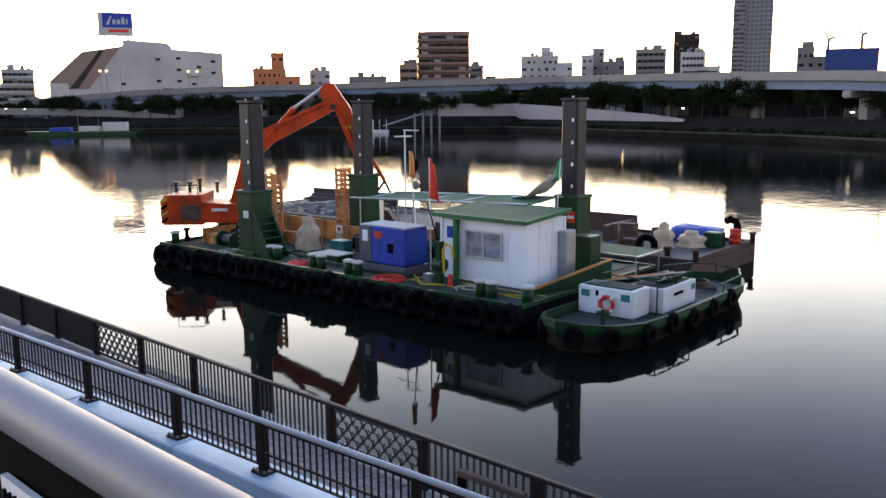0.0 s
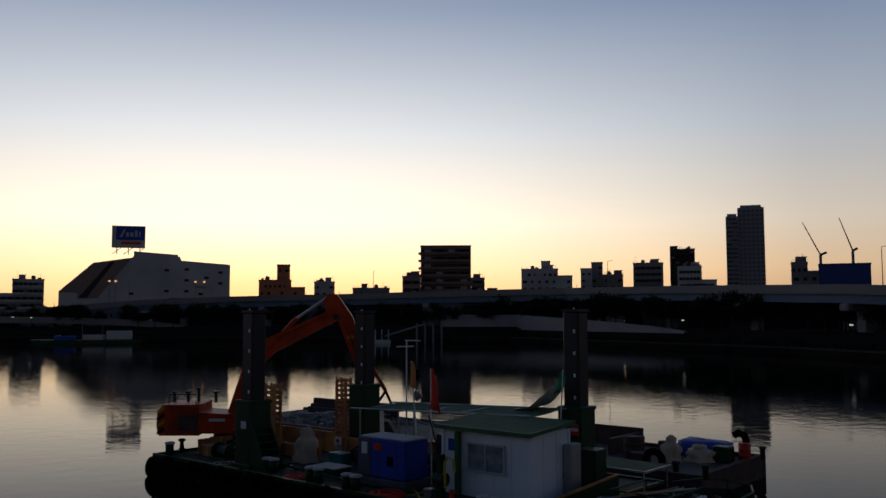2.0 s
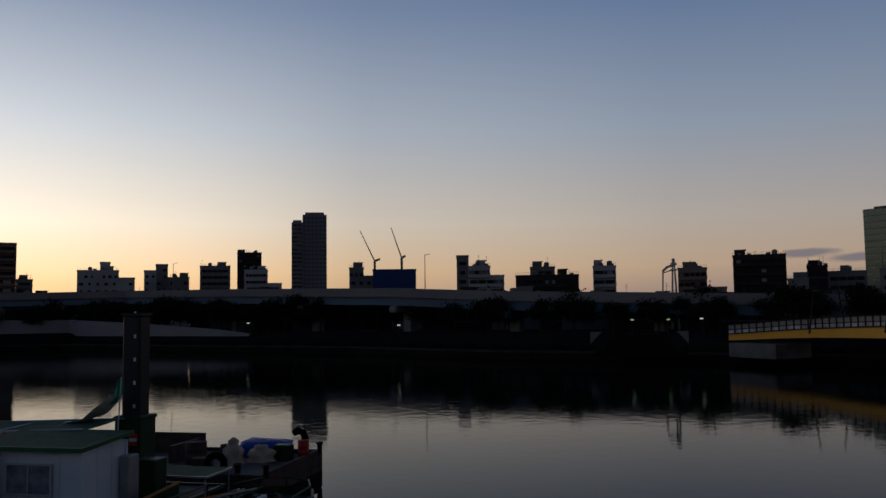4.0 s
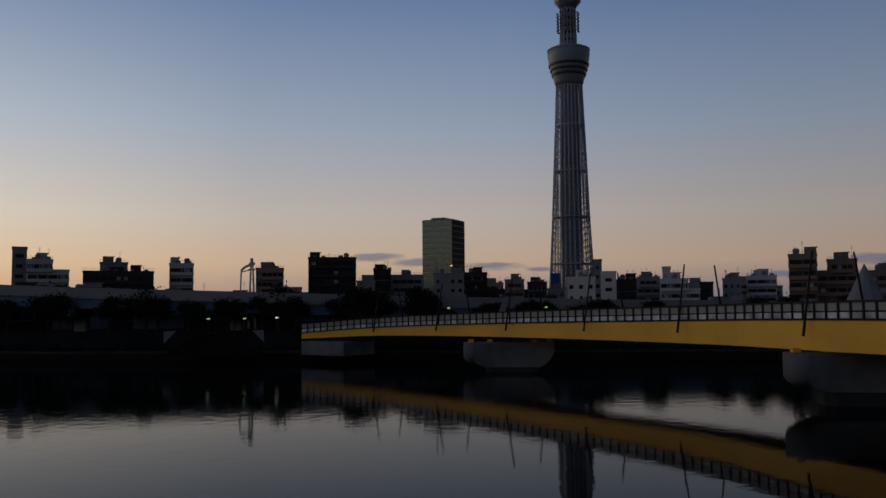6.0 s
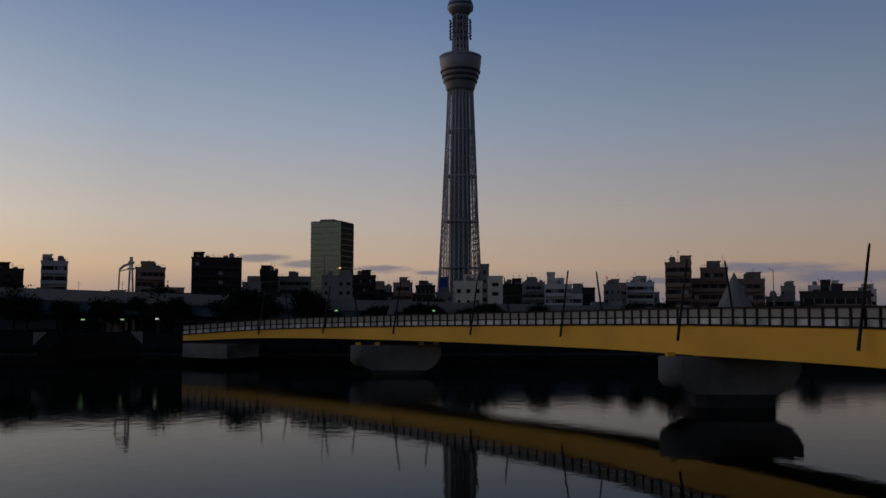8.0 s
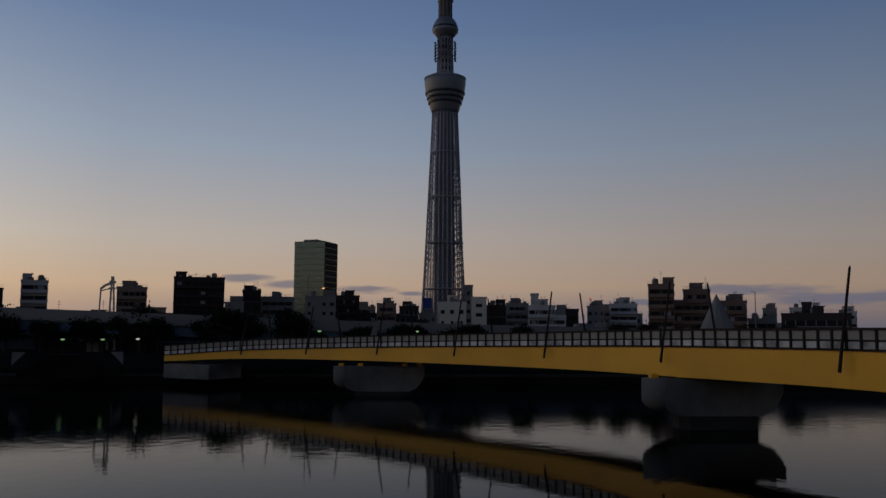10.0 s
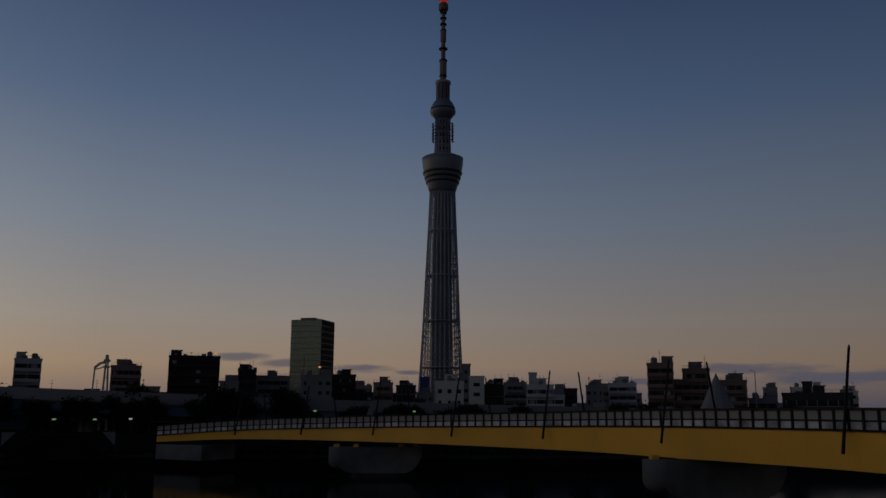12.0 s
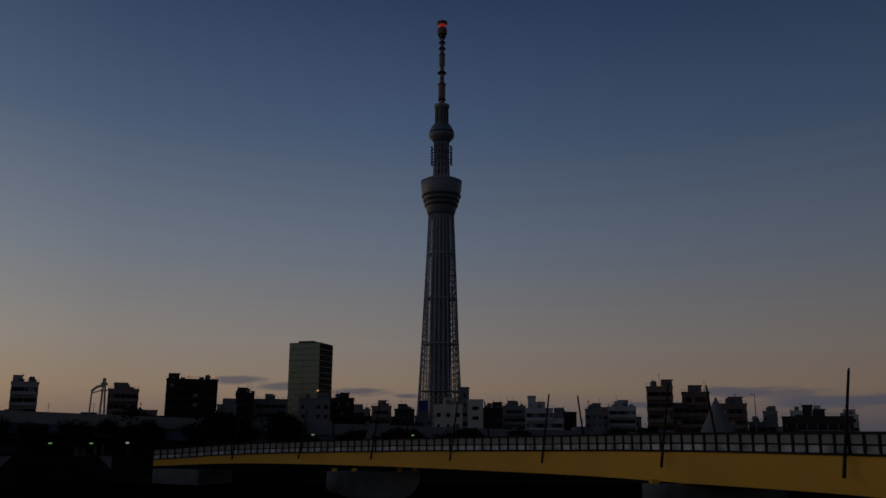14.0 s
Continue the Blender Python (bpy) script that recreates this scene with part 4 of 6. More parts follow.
part("gallery_window", Geo().lathe([(17.5, 449.4), (18.9, 449.6), (18.4, 452.4), (17, 452.6)], 32), "tower_glass", tw)
part("antenna_base", Geo().lathe([(9.6, 464), (9.2, 491), (11.6, 492), (11.6, 496), (9, 497), (4, 498)], 20), "tower", tw, "", True)
for k in range(10):
    a = 2 * math.pi * k / 10
    part("antenna_rib", Geo().rod((9.8 * math.cos(a), 9.8 * math.sin(a), 466), (9.6 * math.cos(a), 9.6 * math.sin(a), 492), 0.7, k=5), "tower_core", tw)
part("antenna_mast", Geo().lathe([(3.6, 497), (4.6, 506), (5.2, 507), (5.2, 530), (3.4, 531), (3.2, 560), (4.4, 561), (4.4, 578), (3.0, 580), (2.8, 612), (2.6, 622)], 14), "b_tan", tw, "slender antenna mast")
for z, r in ((505, 5.8), (530, 6.2), (549, 6.6), (579, 4.8), (589, 5.2), (599, 5.0), (608, 5.0), (616, 5.2)):
    part("mast_ring", Geo().lathe([(r * 0.6, z - 1.2), (r, z - 0.8), (r, z + 0.8), (r * 0.6, z + 1.2)], 14), "b_dark", tw)
part("mast_head", Geo().lathe([(6.6, 612), (7.4, 614), (7.2, 622), (5.4, 623), (5.6, 630), (7.8, 631), (7.8, 634), (5, 635)], 16), "b_brown", tw, "dark reddish mast head")
part("beacon", Geo().lathe([(5.8, 624), (5.9, 629)], 14), "lamp_red", tw, "glowing red beacon band")

# ---- footbridge ----
BR = [(106.6, 100.8, 4.78), (107.2, 84.4, 5.8), (100.8, 57.8, 6.6), (90.2, 29.8, 7.15), (80.5, 15.8, 7.4), (72.8, 5.7, 7.45), (66, -1.5, 7.45), (50, -17, 7.3), (30, -36, 7.1)]


def curve(pts, sub=5):
    """A smooth line through the points."""
    out = []
    P = [Vector(p) for p in pts]
    P = [2 * P[0] - P[1], *P, 2 * P[-1] - P[-2]]
    for i in range(1, len(P) - 2):
        for k in range(sub):
            t = k / sub
            out.append(0.5 * ((2 * P[i]) + (P[i + 1] - P[i - 1]) * t + (2 * P[i - 1] - 5 * P[i] + 4 * P[i + 1] - P[i + 2]) * t * t
                              + (3 * P[i] - P[i - 1] - 3 * P[i + 1] + P[i + 2]) * t ** 3))
    return out + [P[-2]]


BC = curve(BR)
br = thing("footbridge", pose(0, 0, 0), "curved yellow steel footbridge with brown panel parapet", "bridge")
depth_at = lambda p: 1.05 if p.y > 100 else 1.05 + min(1.75, (101 - p.y) / 60 * 1.2)


def girder(o0, o1):
    rows = []
    for i, p in enumerate(BC):
        a, c = BC[max(0, i - 1)], BC[min(len(BC) - 1, i + 1)]
        t = (c - a)
        t.z = 0
        t.normalize()
        r = Vector((-t.y, t.x, 0))
        d = depth_at(p)
        rows.append([p + r * o0, p + r * o1, p + r * o1 - Vector((0, 0, d)), p + r * o0 - Vector((0, 0, d)), p + r * o0])
    return Geo().strip(rows)


part("girder", girder(0, 0.5), "bridge_yellow", br, "ochre yellow steel girder")
part("girder", girder(5.5, 6.0), "bridge_yellow", br)
# near-black steel here paints in the shade below the walkway
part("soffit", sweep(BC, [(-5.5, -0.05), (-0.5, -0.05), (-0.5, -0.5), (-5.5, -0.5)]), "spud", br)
part("walkway", sweep(BC, [(-5.9, 0.12), (-0.1, 0.12), (-0.1, 0.0), (-5.9, 0.0)]), "concrete", br)
for off in (0.05, -5.95):
    part("kerb", sweep(BC, [(off - 0.08, 0.05), (off + 0.02, 0.05), (off + 0.02, 0.55), (off - 0.08, 0.55)]), "bridge_kerb", br, "weathered white kerb band")
    part("top_rail", sweep(BC, [(off - 0.14, 1.36), (off + 0.16, 1.36), (off + 0.16, 1.54), (off - 0.14, 1.54)]), "rail_brown", br)
    part("lower_rail", sweep(BC, [(off - 0.04, 0.56), (off + 0.08, 0.56), (off + 0.08, 0.68), (off - 0.04, 0.68)]), "rail_brown", br)
    part("base_rail", sweep(BC, [(off - 0.04, -0.12), (off + 0.10, -0.12), (off + 0.10, 0.05), (off - 0.04, 0.05)]), "rail_brown", br)
bpost = mesh("bridge_post", Geo().box(0, 0, 0.70, 0.22, 0.28, 1.62, c=0.03), M["rail_brown"])
bpane = mesh("parapet_panel", Geo().box(0, 0, 0, 1.12, 0.05, 0.66), M["bridge_panel"])
for p, t in along(BC, 1.35):
    yaw = math.degrees(math.atan2(t.y, t.x))
    r = Vector((t.y, -t.x, 0))
    for off in (0.05, -5.95):
        part("bridge_post", bpost, None, br).matrix_world = Matrix.Translation(p + r * off) @ pose(0, 0, 0, 0, 0, yaw)
        part("parapet_panel", bpane, None, br).matrix_world = Matrix.Translation(p + r * off + t * 0.67) @ pose(0, 0, 1.03, 0, 0, yaw)
for p, t in [along(BC, 1000, s)[0] for s in (15.6, 29.8, 44.4, 58.7, 73.2, 91.1, 110.6)]:
    r = Vector((t.y, -t.x, 0))
    low = -0.5 - (110 - p.y) / 95
    for side in (1, -1):
        bl = thing("leaning_lamp_post", Matrix.Translation(p + r * (0.2 if side > 0 else -6.1)), "dark brown lamp post leaning in over the footbridge", "lamp post", "bridge lamp posts")
        part("pole", Geo().rod(r * 0.55 * side + Vector((0, 0, low)), r * -0.75 * side + Vector((0, 0, 5.75)), 0.13, 0.09), "rail_brown", bl)
        part("lamp_head", Geo().rod(r * -0.75 * side + Vector((0, 0, 5.75)), r * -0.8 * side + Vector((0, 0, 6.0)), 0.10, 0.05), "rail_brown", bl)


def bridge_pier(x, y, yaw, top):
    pr = thing("bridge_pier", pose(x, y, 0, 0, 0, yaw), "pale concrete hammerhead bridge pier standing in the river", "bridge pier", "bridge piers")
    prof = [(-5.0, top), (-5.0, top - 2.5), (-4.5, top - 3.0), (-3.6, top - 3.3), (3.6, top - 3.3), (4.5, top - 2.95), (5.2, top - 2.2), (5.7, top - 1.2), (5.7, top)]
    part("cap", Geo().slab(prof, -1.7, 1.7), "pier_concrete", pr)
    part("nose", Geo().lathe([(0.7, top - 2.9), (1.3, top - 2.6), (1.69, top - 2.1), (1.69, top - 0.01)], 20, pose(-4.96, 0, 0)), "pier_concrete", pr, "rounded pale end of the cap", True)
    # shaft concrete is painted darker for the shade under the cap
    part("shaft", Geo().prism([(-3.6, -0.9), (-2.8, -1.5), (2.8, -1.5), (3.6, -0.9), (3.6, 0.9), (2.8, 1.5), (-2.8, 1.5), (-3.6, 0.9)], -3, top - 3.28), "dark_concrete", pr)
    for cx in (-5.6, -3.0, 3.0, 5.0):
        part("bearing", Geo().box(cx, 0, top + 0.18, 0.7, 1.0, 0.4, c=0.05), "bridge_yellow", pr)
    return pr


bridge_pier(82.2, 11.8, -62, 4.5)
bridge_pier(102.8, 58.2, -62, 3.95)
solid("abutment", Geo().prism([(104.2, 89.5), (112, 89.5), (113.5, 99.5), (105.2, 99.5)], 1.2, 3.4), "pier_concrete", "pale concrete abutment of the footbridge", "abutment")

# cone-shaped monument beyond the footbridge
solid("cone_monument", Geo().lathe([(3.8, 0), (3.65, 0.3), (0.05, 7.9)], 12), "b_grey", "pale ribbed cone monument on the far bank", "monument", m=pose(148.6, 20.6, 7.2))
solid("monument_base", Geo().lathe([(3.4, 0), (3.4, 3.0)], 12), "concrete", "round concrete base under the cone", "base", m=pose(148.6, 20.6, 4.3))

# ---- trees ----


def tree(seed, h):
    """A broad street tree: tapered trunk, limbs and a crown of many small leaf clumps."""
    rnd = random.Random(seed)
    trunk = Geo().rod((0, 0, 0), (0.1, 0.05, h * 0.35), 0.22, 0.15, 7)
    tips = []
    for i in range(7):
        a, r = i * 0.9 + rnd.uniform(-0.3, 0.3), rnd.uniform(0.18, 0.36) * h
        q = Vector((math.cos(a) * r, math.sin(a) * r, h * rnd.uniform(0.55, 0.92)))
        trunk.rod((0.1, 0.05, h * rnd.uniform(0.25, 0.35)), q, 0.1, 0.03, 5)
        tips.append(q)
    tips.append(Vector((0, 0, h * 0.9)))
    g = Geo()
    for i in range(2200):
        c = rnd.choice(tips)
        p = c + Vector((rnd.gauss(0, 1), rnd.gauss(0, 1), rnd.gauss(0, 0.75))) * h * 0.115
        s = rnd.uniform(0.16, 0.40) * h / 8
        m = Matrix.Translation(p) @ pose(0, 0, 0, rnd.uniform(0, 360), rnd.uniform(0, 360), rnd.uniform(0, 360))
        g.add([(-s, 0, 0), (0, -s * 0.6, 0.05), (s, 0, 0), (0, s * 0.6, 0.05)], [(0, 1, 2, 3)], m)
    return mesh("trunk", trunk, M["bark"]), mesh("crown", g, M["leaf"])


KIND = [tree(3, 7.5), tree(8, 8.6), tree(15, 6.6), tree(21, 8.0)]
rt = random.Random(5)
rows_of_trees = along([(x, y, 4.6) for x, y in shifted(SHORE, 17)][1:], 4.8) + along([(x, y, 4.6) for x, y in shifted(SHORE, 23)][1:], 6.5)
for i, (p, t) in enumerate(rows_of_trees):
    if rt.random() < 0.12 or p.x < -330:
        continue
    tr, cr = KIND[rt.randrange(4)]
    q = p + Vector((rt.uniform(-3, 3), rt.uniform(-3, 3), -0.1))
    ob = thing("tree", Matrix.Translation(q) @ pose(0, 0, 0, 0, 0, rt.uniform(0, 360)) @ Matrix.Scale(rt.uniform(0.75, 1.15) * (0.80 if p.x < 5 else 1.05 if p.x < 92 else 0.86 if p.y > 95 else 0.62), 4), "dark leafy tree on the far bank", "tree", "bank trees")
    part("trunk", tr, None, ob)
    part("crown", cr, None, ob)

# ---- work barge ----
BU, BW = Vector((0.757, -0.653, 0)), Vector((0.653, 0.757, 0))
BM = Matrix(((BU.x, BW.x, 0, -15.6), (BU.y, BW.y, 0, 46.6), (0, 0, 1, 0), (0, 0, 0, 1)))
DK = 1.05
barge = thing("work_barge", BM, "green-decked steel work barge hung with black tyres", "barge")
part("hull", Geo().slab([(0.1, DK - 0.02), (24.4, DK - 0.02), (24.4, -0.2), (23.4, -1.2), (1.2, -1.2), (0.1, -0.2)], 0, 10.6), "rubber", barge, "black tarred hull")
part("deck_plate", Geo().box(12.25, 5.3, DK, 24.2, 10.5, 0.06), "deck", barge)
part("gunwale", Geo().box(12.25, 0.06, DK + 0.06, 24.3, 0.14, 0.14).box(12.25, 10.54, DK + 0.06, 24.3, 0.14, 0.14).box(0.16, 5.3, DK + 0.06, 0.14, 10.6, 0.14).box(24.34, 5.3, DK + 0.06, 0.14, 10.6, 0.14), "steel_green", barge)
tyre = mesh("tyre", Geo().torus(0.40, 0.19), M["rubber"])
tyre.shade_smooth()
rb = random.Random(4)
for i in range(32):
    part("tyre", tyre, None, barge).matrix_local = pose(0.3 + i * 0.765, -0.12, 0.58 + rb.uniform(-0.14, 0.10), 90 + rb.uniform(-12, 12), 0, rb.uniform(-15, 15))
for i in range(8):
    part("tyre", tyre, None, barge).matrix_local = pose(-0.05, 0.6 + i * 1.25, 0.6 + rb.uniform(-0.08, 0.08), 90, 0, 90 + rb.uniform(-12, 12))


def spud(a, b, sleeve_h, label):
    s = thing("spud_pile", BM @ pose(a, b, DK), label, "spud pile", "spud piles of the barge")
    part("shaft", Geo().box(0, 0, 3.75, 0.86, 0.86, 7.7, c=0.08), "spud", s, "dark steel box pile")
    part("cap", Geo().box(0, 0, 7.65, 0.94, 0.94, 0.12), "spud", s)
    for sx in (-1, 1):
        part("sleeve_side", Geo().box(sx * 0.54, 0, sleeve_h / 2, 0.16, 1.2, sleeve_h, c=0.02), "steel_green", s, "green steel side of the guide sleeve")
        part("sleeve_plate", Geo().box(0, sx * 0.54, sleeve_h / 2, 0.94, 0.14, sleeve_h), "steel_green", s, "green steel plate of the guide sleeve")
    part("collar", Geo().box(0, 0, sleeve_h - 0.1, 1.34, 1.34, 0.16, c=0.03), "steel_green", s)
    part("base_plate", Geo().box(0, 0, 0.12, 1.5, 1.5, 0.24, c=0.03), "steel_green", s)
    for i in range(5):
        part("mark", Geo().box(0.2, -0.44, 3.7 + i * 1.0, 0.10, 0.02, 0.16), "white_paint", s)
    return s


s1 = spud(6.98, 1.35, 3.3, "tall dark spud pile in a green sleeve with ladder")
part("brace", Geo().slab([(0.62, 0), (1.9, 0), (0.62, 2.2)], -0.6, -0.5).slab([(0.62, 0), (1.9, 0), (0.62, 2.2)], 0.5, 0.6), "steel_green", s1)
for i in range(6):
    part("rung", Geo().rod((0.7 + (5 - i) * 0.2, -0.55, 0.3 + i * 0.33), (0.7 + (5 - i) * 0.2, 0.55, 0.3 + i * 0.33), 0.04), "steel_green", s1)
    part("step", Geo().box(-0.8, 0, 0.3 + i * 0.3, 0.3, 0.8, 0.07), "galv", s1)
part("notice", Geo().box(0.1, -0.64, 2.1, 0.4, 0.02, 0.36), "white_paint", s1)
spud(6.98, 9.0, 3.6, "tall dark spud pile in a plain green sleeve")
s3 = spud(20.9, 9.0, 3.3, "tall dark spud pile beside the site cabin")
part("warning_plate", Geo().box(0.3, -0.64, 2.3, 0.4, 0.03, 0.5), "red", s3)
part("warning_stripe", Geo().box(0.3, -0.665, 2.3, 0.36, 0.02, 0.14), "white_paint", s3)

# site cabin
cb = thing("site_cabin", BM @ pose(18.2, 2.8, DK + 0.04), "white panelled site cabin with green roof edge", "cabin")
W, D, H = 4.45, 2.75, 2.72
part("wall", Geo().box(W / 2, D / 2, H / 2, W, D, H), "white_panel", cb)
for i in range(1, 5):
    part("panel_joint", Geo().box(i * W / 5, -0.006, H / 2, 0.016, 0.014, H - 0.1), "white_paint", cb)
for i in range(1, 3):
    part("panel_joint", Geo().box(W + 0.006, i * D / 3, H / 2, 0.014, 0.016, H - 0.1), "white_paint", cb)
for x, y in ((0, 0), (W, 0), (W, D), (0, D)):
    part("corner_post", Geo().box(x, y, H / 2, 0.12, 0.12, H), "white_panel", cb)
part("roof", Geo().add([(-0.25, -0.3, H), (W + 0.2, -0.3, H), (W + 0.2, D + 0.2, H + 0.22), (-0.25, D + 0.2, H + 0.22), (-0.25, -0.3, H + 0.1), (W + 0.2, -0.3, H + 0.1), (W + 0.2, D + 0.2, H + 0.32), (-0.25, D + 0.2, H + 0.32)],
                       [(0, 3, 2, 1), (4, 5, 6, 7), (0, 1, 5, 4), (1, 2, 6, 5), (2, 3, 7, 6), (3, 0, 4, 7)]), "roof_green", cb, "weathered green roof sheet")
part("eave", Geo().box(W / 2, -0.33, H + 0.03, W + 0.5, 0.06, 0.16).beam((W + 0.23, -0.33, H + 0.03), (W + 0.23, D + 0.2, H + 0.25), 0.06, 0.16), "eave", cb)
win = part("window", Geo().box(2.3, -0.03, 1.62, 1.82, 0.06, 1.06), "curtain", cb, "curtained sliding window")
part("frame", Geo().box(2.3, -0.07, 2.17, 1.94, 0.06, 0.07).box(2.3, -0.07, 1.07, 1.94, 0.08, 0.07).box(1.36, -0.07, 1.62, 0.07, 0.06, 1.1).box(3.24, -0.07, 1.62, 0.07, 0.06, 1.1).box(2.3, -0.07, 1.62, 0.05, 0.06, 1.1), "steel", win)
part("drain_post", Geo().box(0.95, -0.2, 1.3, 0.22, 0.22, 2.6, c=0.02), "eave", cb)
part("skid", Geo().box(W / 2, 0.3, -0.02, W, 0.15, 0.12).box(W / 2, D - 0.3, -0.02, W, 0.15, 0.12), "yellow", cb)
part("notice", Geo().box(0.45, -0.02, 2.0, 0.32, 0.03, 0.5), "blue", cb)
part("machine", Geo().box(W + 0.24, D - 0.1, 1.1, 0.4, 0.75, 2.1, c=0.04).rod((W + 0.2, D - 0.47, 0.9), (W + 0.2, D - 0.5, 0.9), 0.16), "galv", cb, "grey air conditioner unit")
solid("locker", Geo().box(0, 0, 0.9, 1.0, 0.9, 1.8, c=0.04), "steel_green", "green steel locker beside the cabin", "locker", m=BM @ pose(22.9, 6.9, DK))

# awning behind the cabin
aw = thing("awning", BM @ pose(0, 0, 0), "flat pale green sheet awning on thin posts", "awning")


def awning_z(a, b):
    return 3.74 + 0.036 * (a - 9) + 0.03 * (b - 5.5)


sheet = Geo().strip([[(a, b, awning_z(a, b) + 0.035 * math.sin(a * 2.1 + b) - 0.05 * math.sin(math.pi * (b - 5.5) / 2.8)) for b in (5.5, 6.2, 6.9, 7.6, 8.3)] for a in [10.2 + i * 0.55 for i in range(20)]])
md = part("sheet", sheet, "awning_green", aw, "sagging pale green sheet").modifiers.new("thickness", "SOLIDIFY")
md.thickness = 0.03
for a in (10.3, 14.0, 17.6, 20.5):
    for b in (5.5, 8.3):
        part("post", Geo().rod((a, b, DK), (a, b, awning_z(a, b)), 0.04), "galv", aw)
for b in (5.48, 8.32):
    part("edge_tube", Geo().rod((9.6, b, awning_z(9.6, b)), (20.8, b, awning_z(20.8, b)), 0.04), "galv", aw)
for a in (10.2, 12.3, 14.4, 16.5, 18.6):
    part("cross_tube", Geo().rod((a, 5.5, awning_z(a, 5.5) - 0.05), (a, 8.3, awning_z(a, 8.3) - 0.05), 0.03), "galv", aw)
part("side_sheet", Geo().strip([[(9.3 + 0.09 * k, 7.9 - 0.08 * k, z + 0.04 * math.sin(k)) for z in (2.3, 2.8, 3.3, 3.72)] for k in range(30)]), "white_paint", aw, "hanging white side sheet")
sh = Geo().strip([[(18.4 + i * 0.25, 7.4 + j * 0.3, 4.12 + 1.25 * (i / 9) ** 2.0 - 0.3 * (j / 3) * (i / 9) + 0.05 * math.sin(i * 1.3 + j)) for j in range(4)] for i in range(10)])
part("tarp", sh, "white_paint", aw, "white tarpaulin drawn up to the pile")

# generator
gn = thing("generator", BM @ pose(14.0, 1.75, DK + 0.33) @ Matrix.Diagonal((0.83, 1, 1, 1)), "blue and grey enclosed diesel generator", "generator")
part("base", Geo().box(1.75, 0.75, -0.12, 3.7, 1.6, 0.36, c=0.03), "grey", gn)
part("body", Geo().box(2.3, 0.75, 0.92, 2.5, 1.5, 1.66, c=0.05), "blue", gn, "blue enamelled housing")
part("end_panel", Geo().box(0.55, 0.75, 0.92, 0.98, 1.48, 1.64, c=0.05), "grey", gn, "dark grey end panel")
part("lid", Geo().box(1.9, 0.75, 1.78, 3.4, 1.4, 0.07, c=0.02), "b_white", gn, "pale top cover")
for x in (1.6, 2.9):
    part("door_line", Geo().box(x, -0.005, 0.9, 0.03, 0.02, 1.5), "grey", gn)
part("grille", Geo().box(2.5, -0.01, 0.85, 0.4, 0.04, 0.4), "black", gn)
part("label_plate", Geo().box(1.6, -0.01, 1.4, 0.55, 0.03, 0.3), "red", gn)
part("notice", Geo().box(0.6, -0.01, 1.3, 0.4, 0.03, 0.5), "white_paint", gn)

# excavator, seen side on
EX = pose(-11.9, 49.7, DK)
ex = thing("excavator", EX, "orange long-boom excavator with striped counterweight", "excavator")


def exq(x, z):
    return x + 11.9, z - DK


def explate(pts, y0, y1):
    return Geo().slab([exq(*p) for p in pts], y0, y1)


part("pedestal", Geo().lathe([(1.5, 0), (1.5, 0.5), (1.2, 0.6), (1.2, 0.95)], 20), "spud", ex)
part("turntable", Geo().box(-0.6, 0, 1.05, 4.6, 2.6, 0.22, c=0.05), "spud", ex)
part("counterweight", explate([(-15.8, 1.85), (-15.95, 2.3), (-15.9, 3.2), (-15.6, 3.55), (-13.6, 3.55), (-13.6, 1.85)], -1.4, 1.4), "orange", ex)
for i in range(4):
    part("hazard_stripe", Geo().add([(-4.02, -1.42, 0.85 + i * 0.38), (-3.62, -1.42, 1.1 + i * 0.38), (-3.62, -1.42, 1.28 + i * 0.38), (-4.02, -1.42, 1.03 + i * 0.38),
                                     (-4.02, -1.405, 0.85 + i * 0.38), (-3.62, -1.405, 1.1 + i * 0.38), (-3.62, -1.405, 1.28 + i * 0.38), (-4.02, -1.405, 1.03 + i * 0.38)],
                                    [(0, 1, 2, 3), (4, 7, 6, 5), (0, 4, 5, 1), (1, 5, 6, 2), (2, 6, 7, 3), (3, 7, 4, 0)]), "yellow" if i % 2 else "black", ex)
part("engine_hood", explate([(-13.6, 1.95), (-13.6, 3.1), (-11.6, 3.0), (-11.6, 1.95)], -1.35, 1.2), "orange", ex)
part("side_door", Geo().box(-2.3, -1.42, 1.5, 1.1, 0.06, 0.85, c=0.02), "rust", ex, "dark louvred side door")
part("writing_bar", Geo().box(-0.7, -1.37, 1.65, 0.9, 0.03, 0.16), "white_paint", ex)
for x, h in ((-3.6, 0.5), (-2.8, 0.5), (-2.2, 0.7), (-1.2, 0.5)):
    part("exhaust", Geo().rod((x, 0.3, 2.45), (x, 0.3, 2.5 + h), 0.09).rod((x, 0.3, 2.5 + h), (x, 0.3, 2.6 + h), 0.16), "spud", ex)
part("cab", Geo().box(0.9, 0.9, 1.9, 1.5, 1.0, 1.7, c=0.12), "b_dark", ex, "dark glazed driver's cab")
part("boom", explate([(-12.3, 2.9), (-11.5, 2.9), (-10.2, 5.9), (-9.6, 6.4), (-6.2, 8.15), (-6.0, 8.6), (-6.4, 8.85), (-10.2, 7.15), (-11.0, 6.6), (-11.5, 5.4)], -0.32, 0.32), "orange", ex, "cranked orange boom")
part("boom_cylinder", Geo().rod((0.7, -0.5, 1.6), (1.75, -0.5, 5.0), 0.13), "orange", ex)
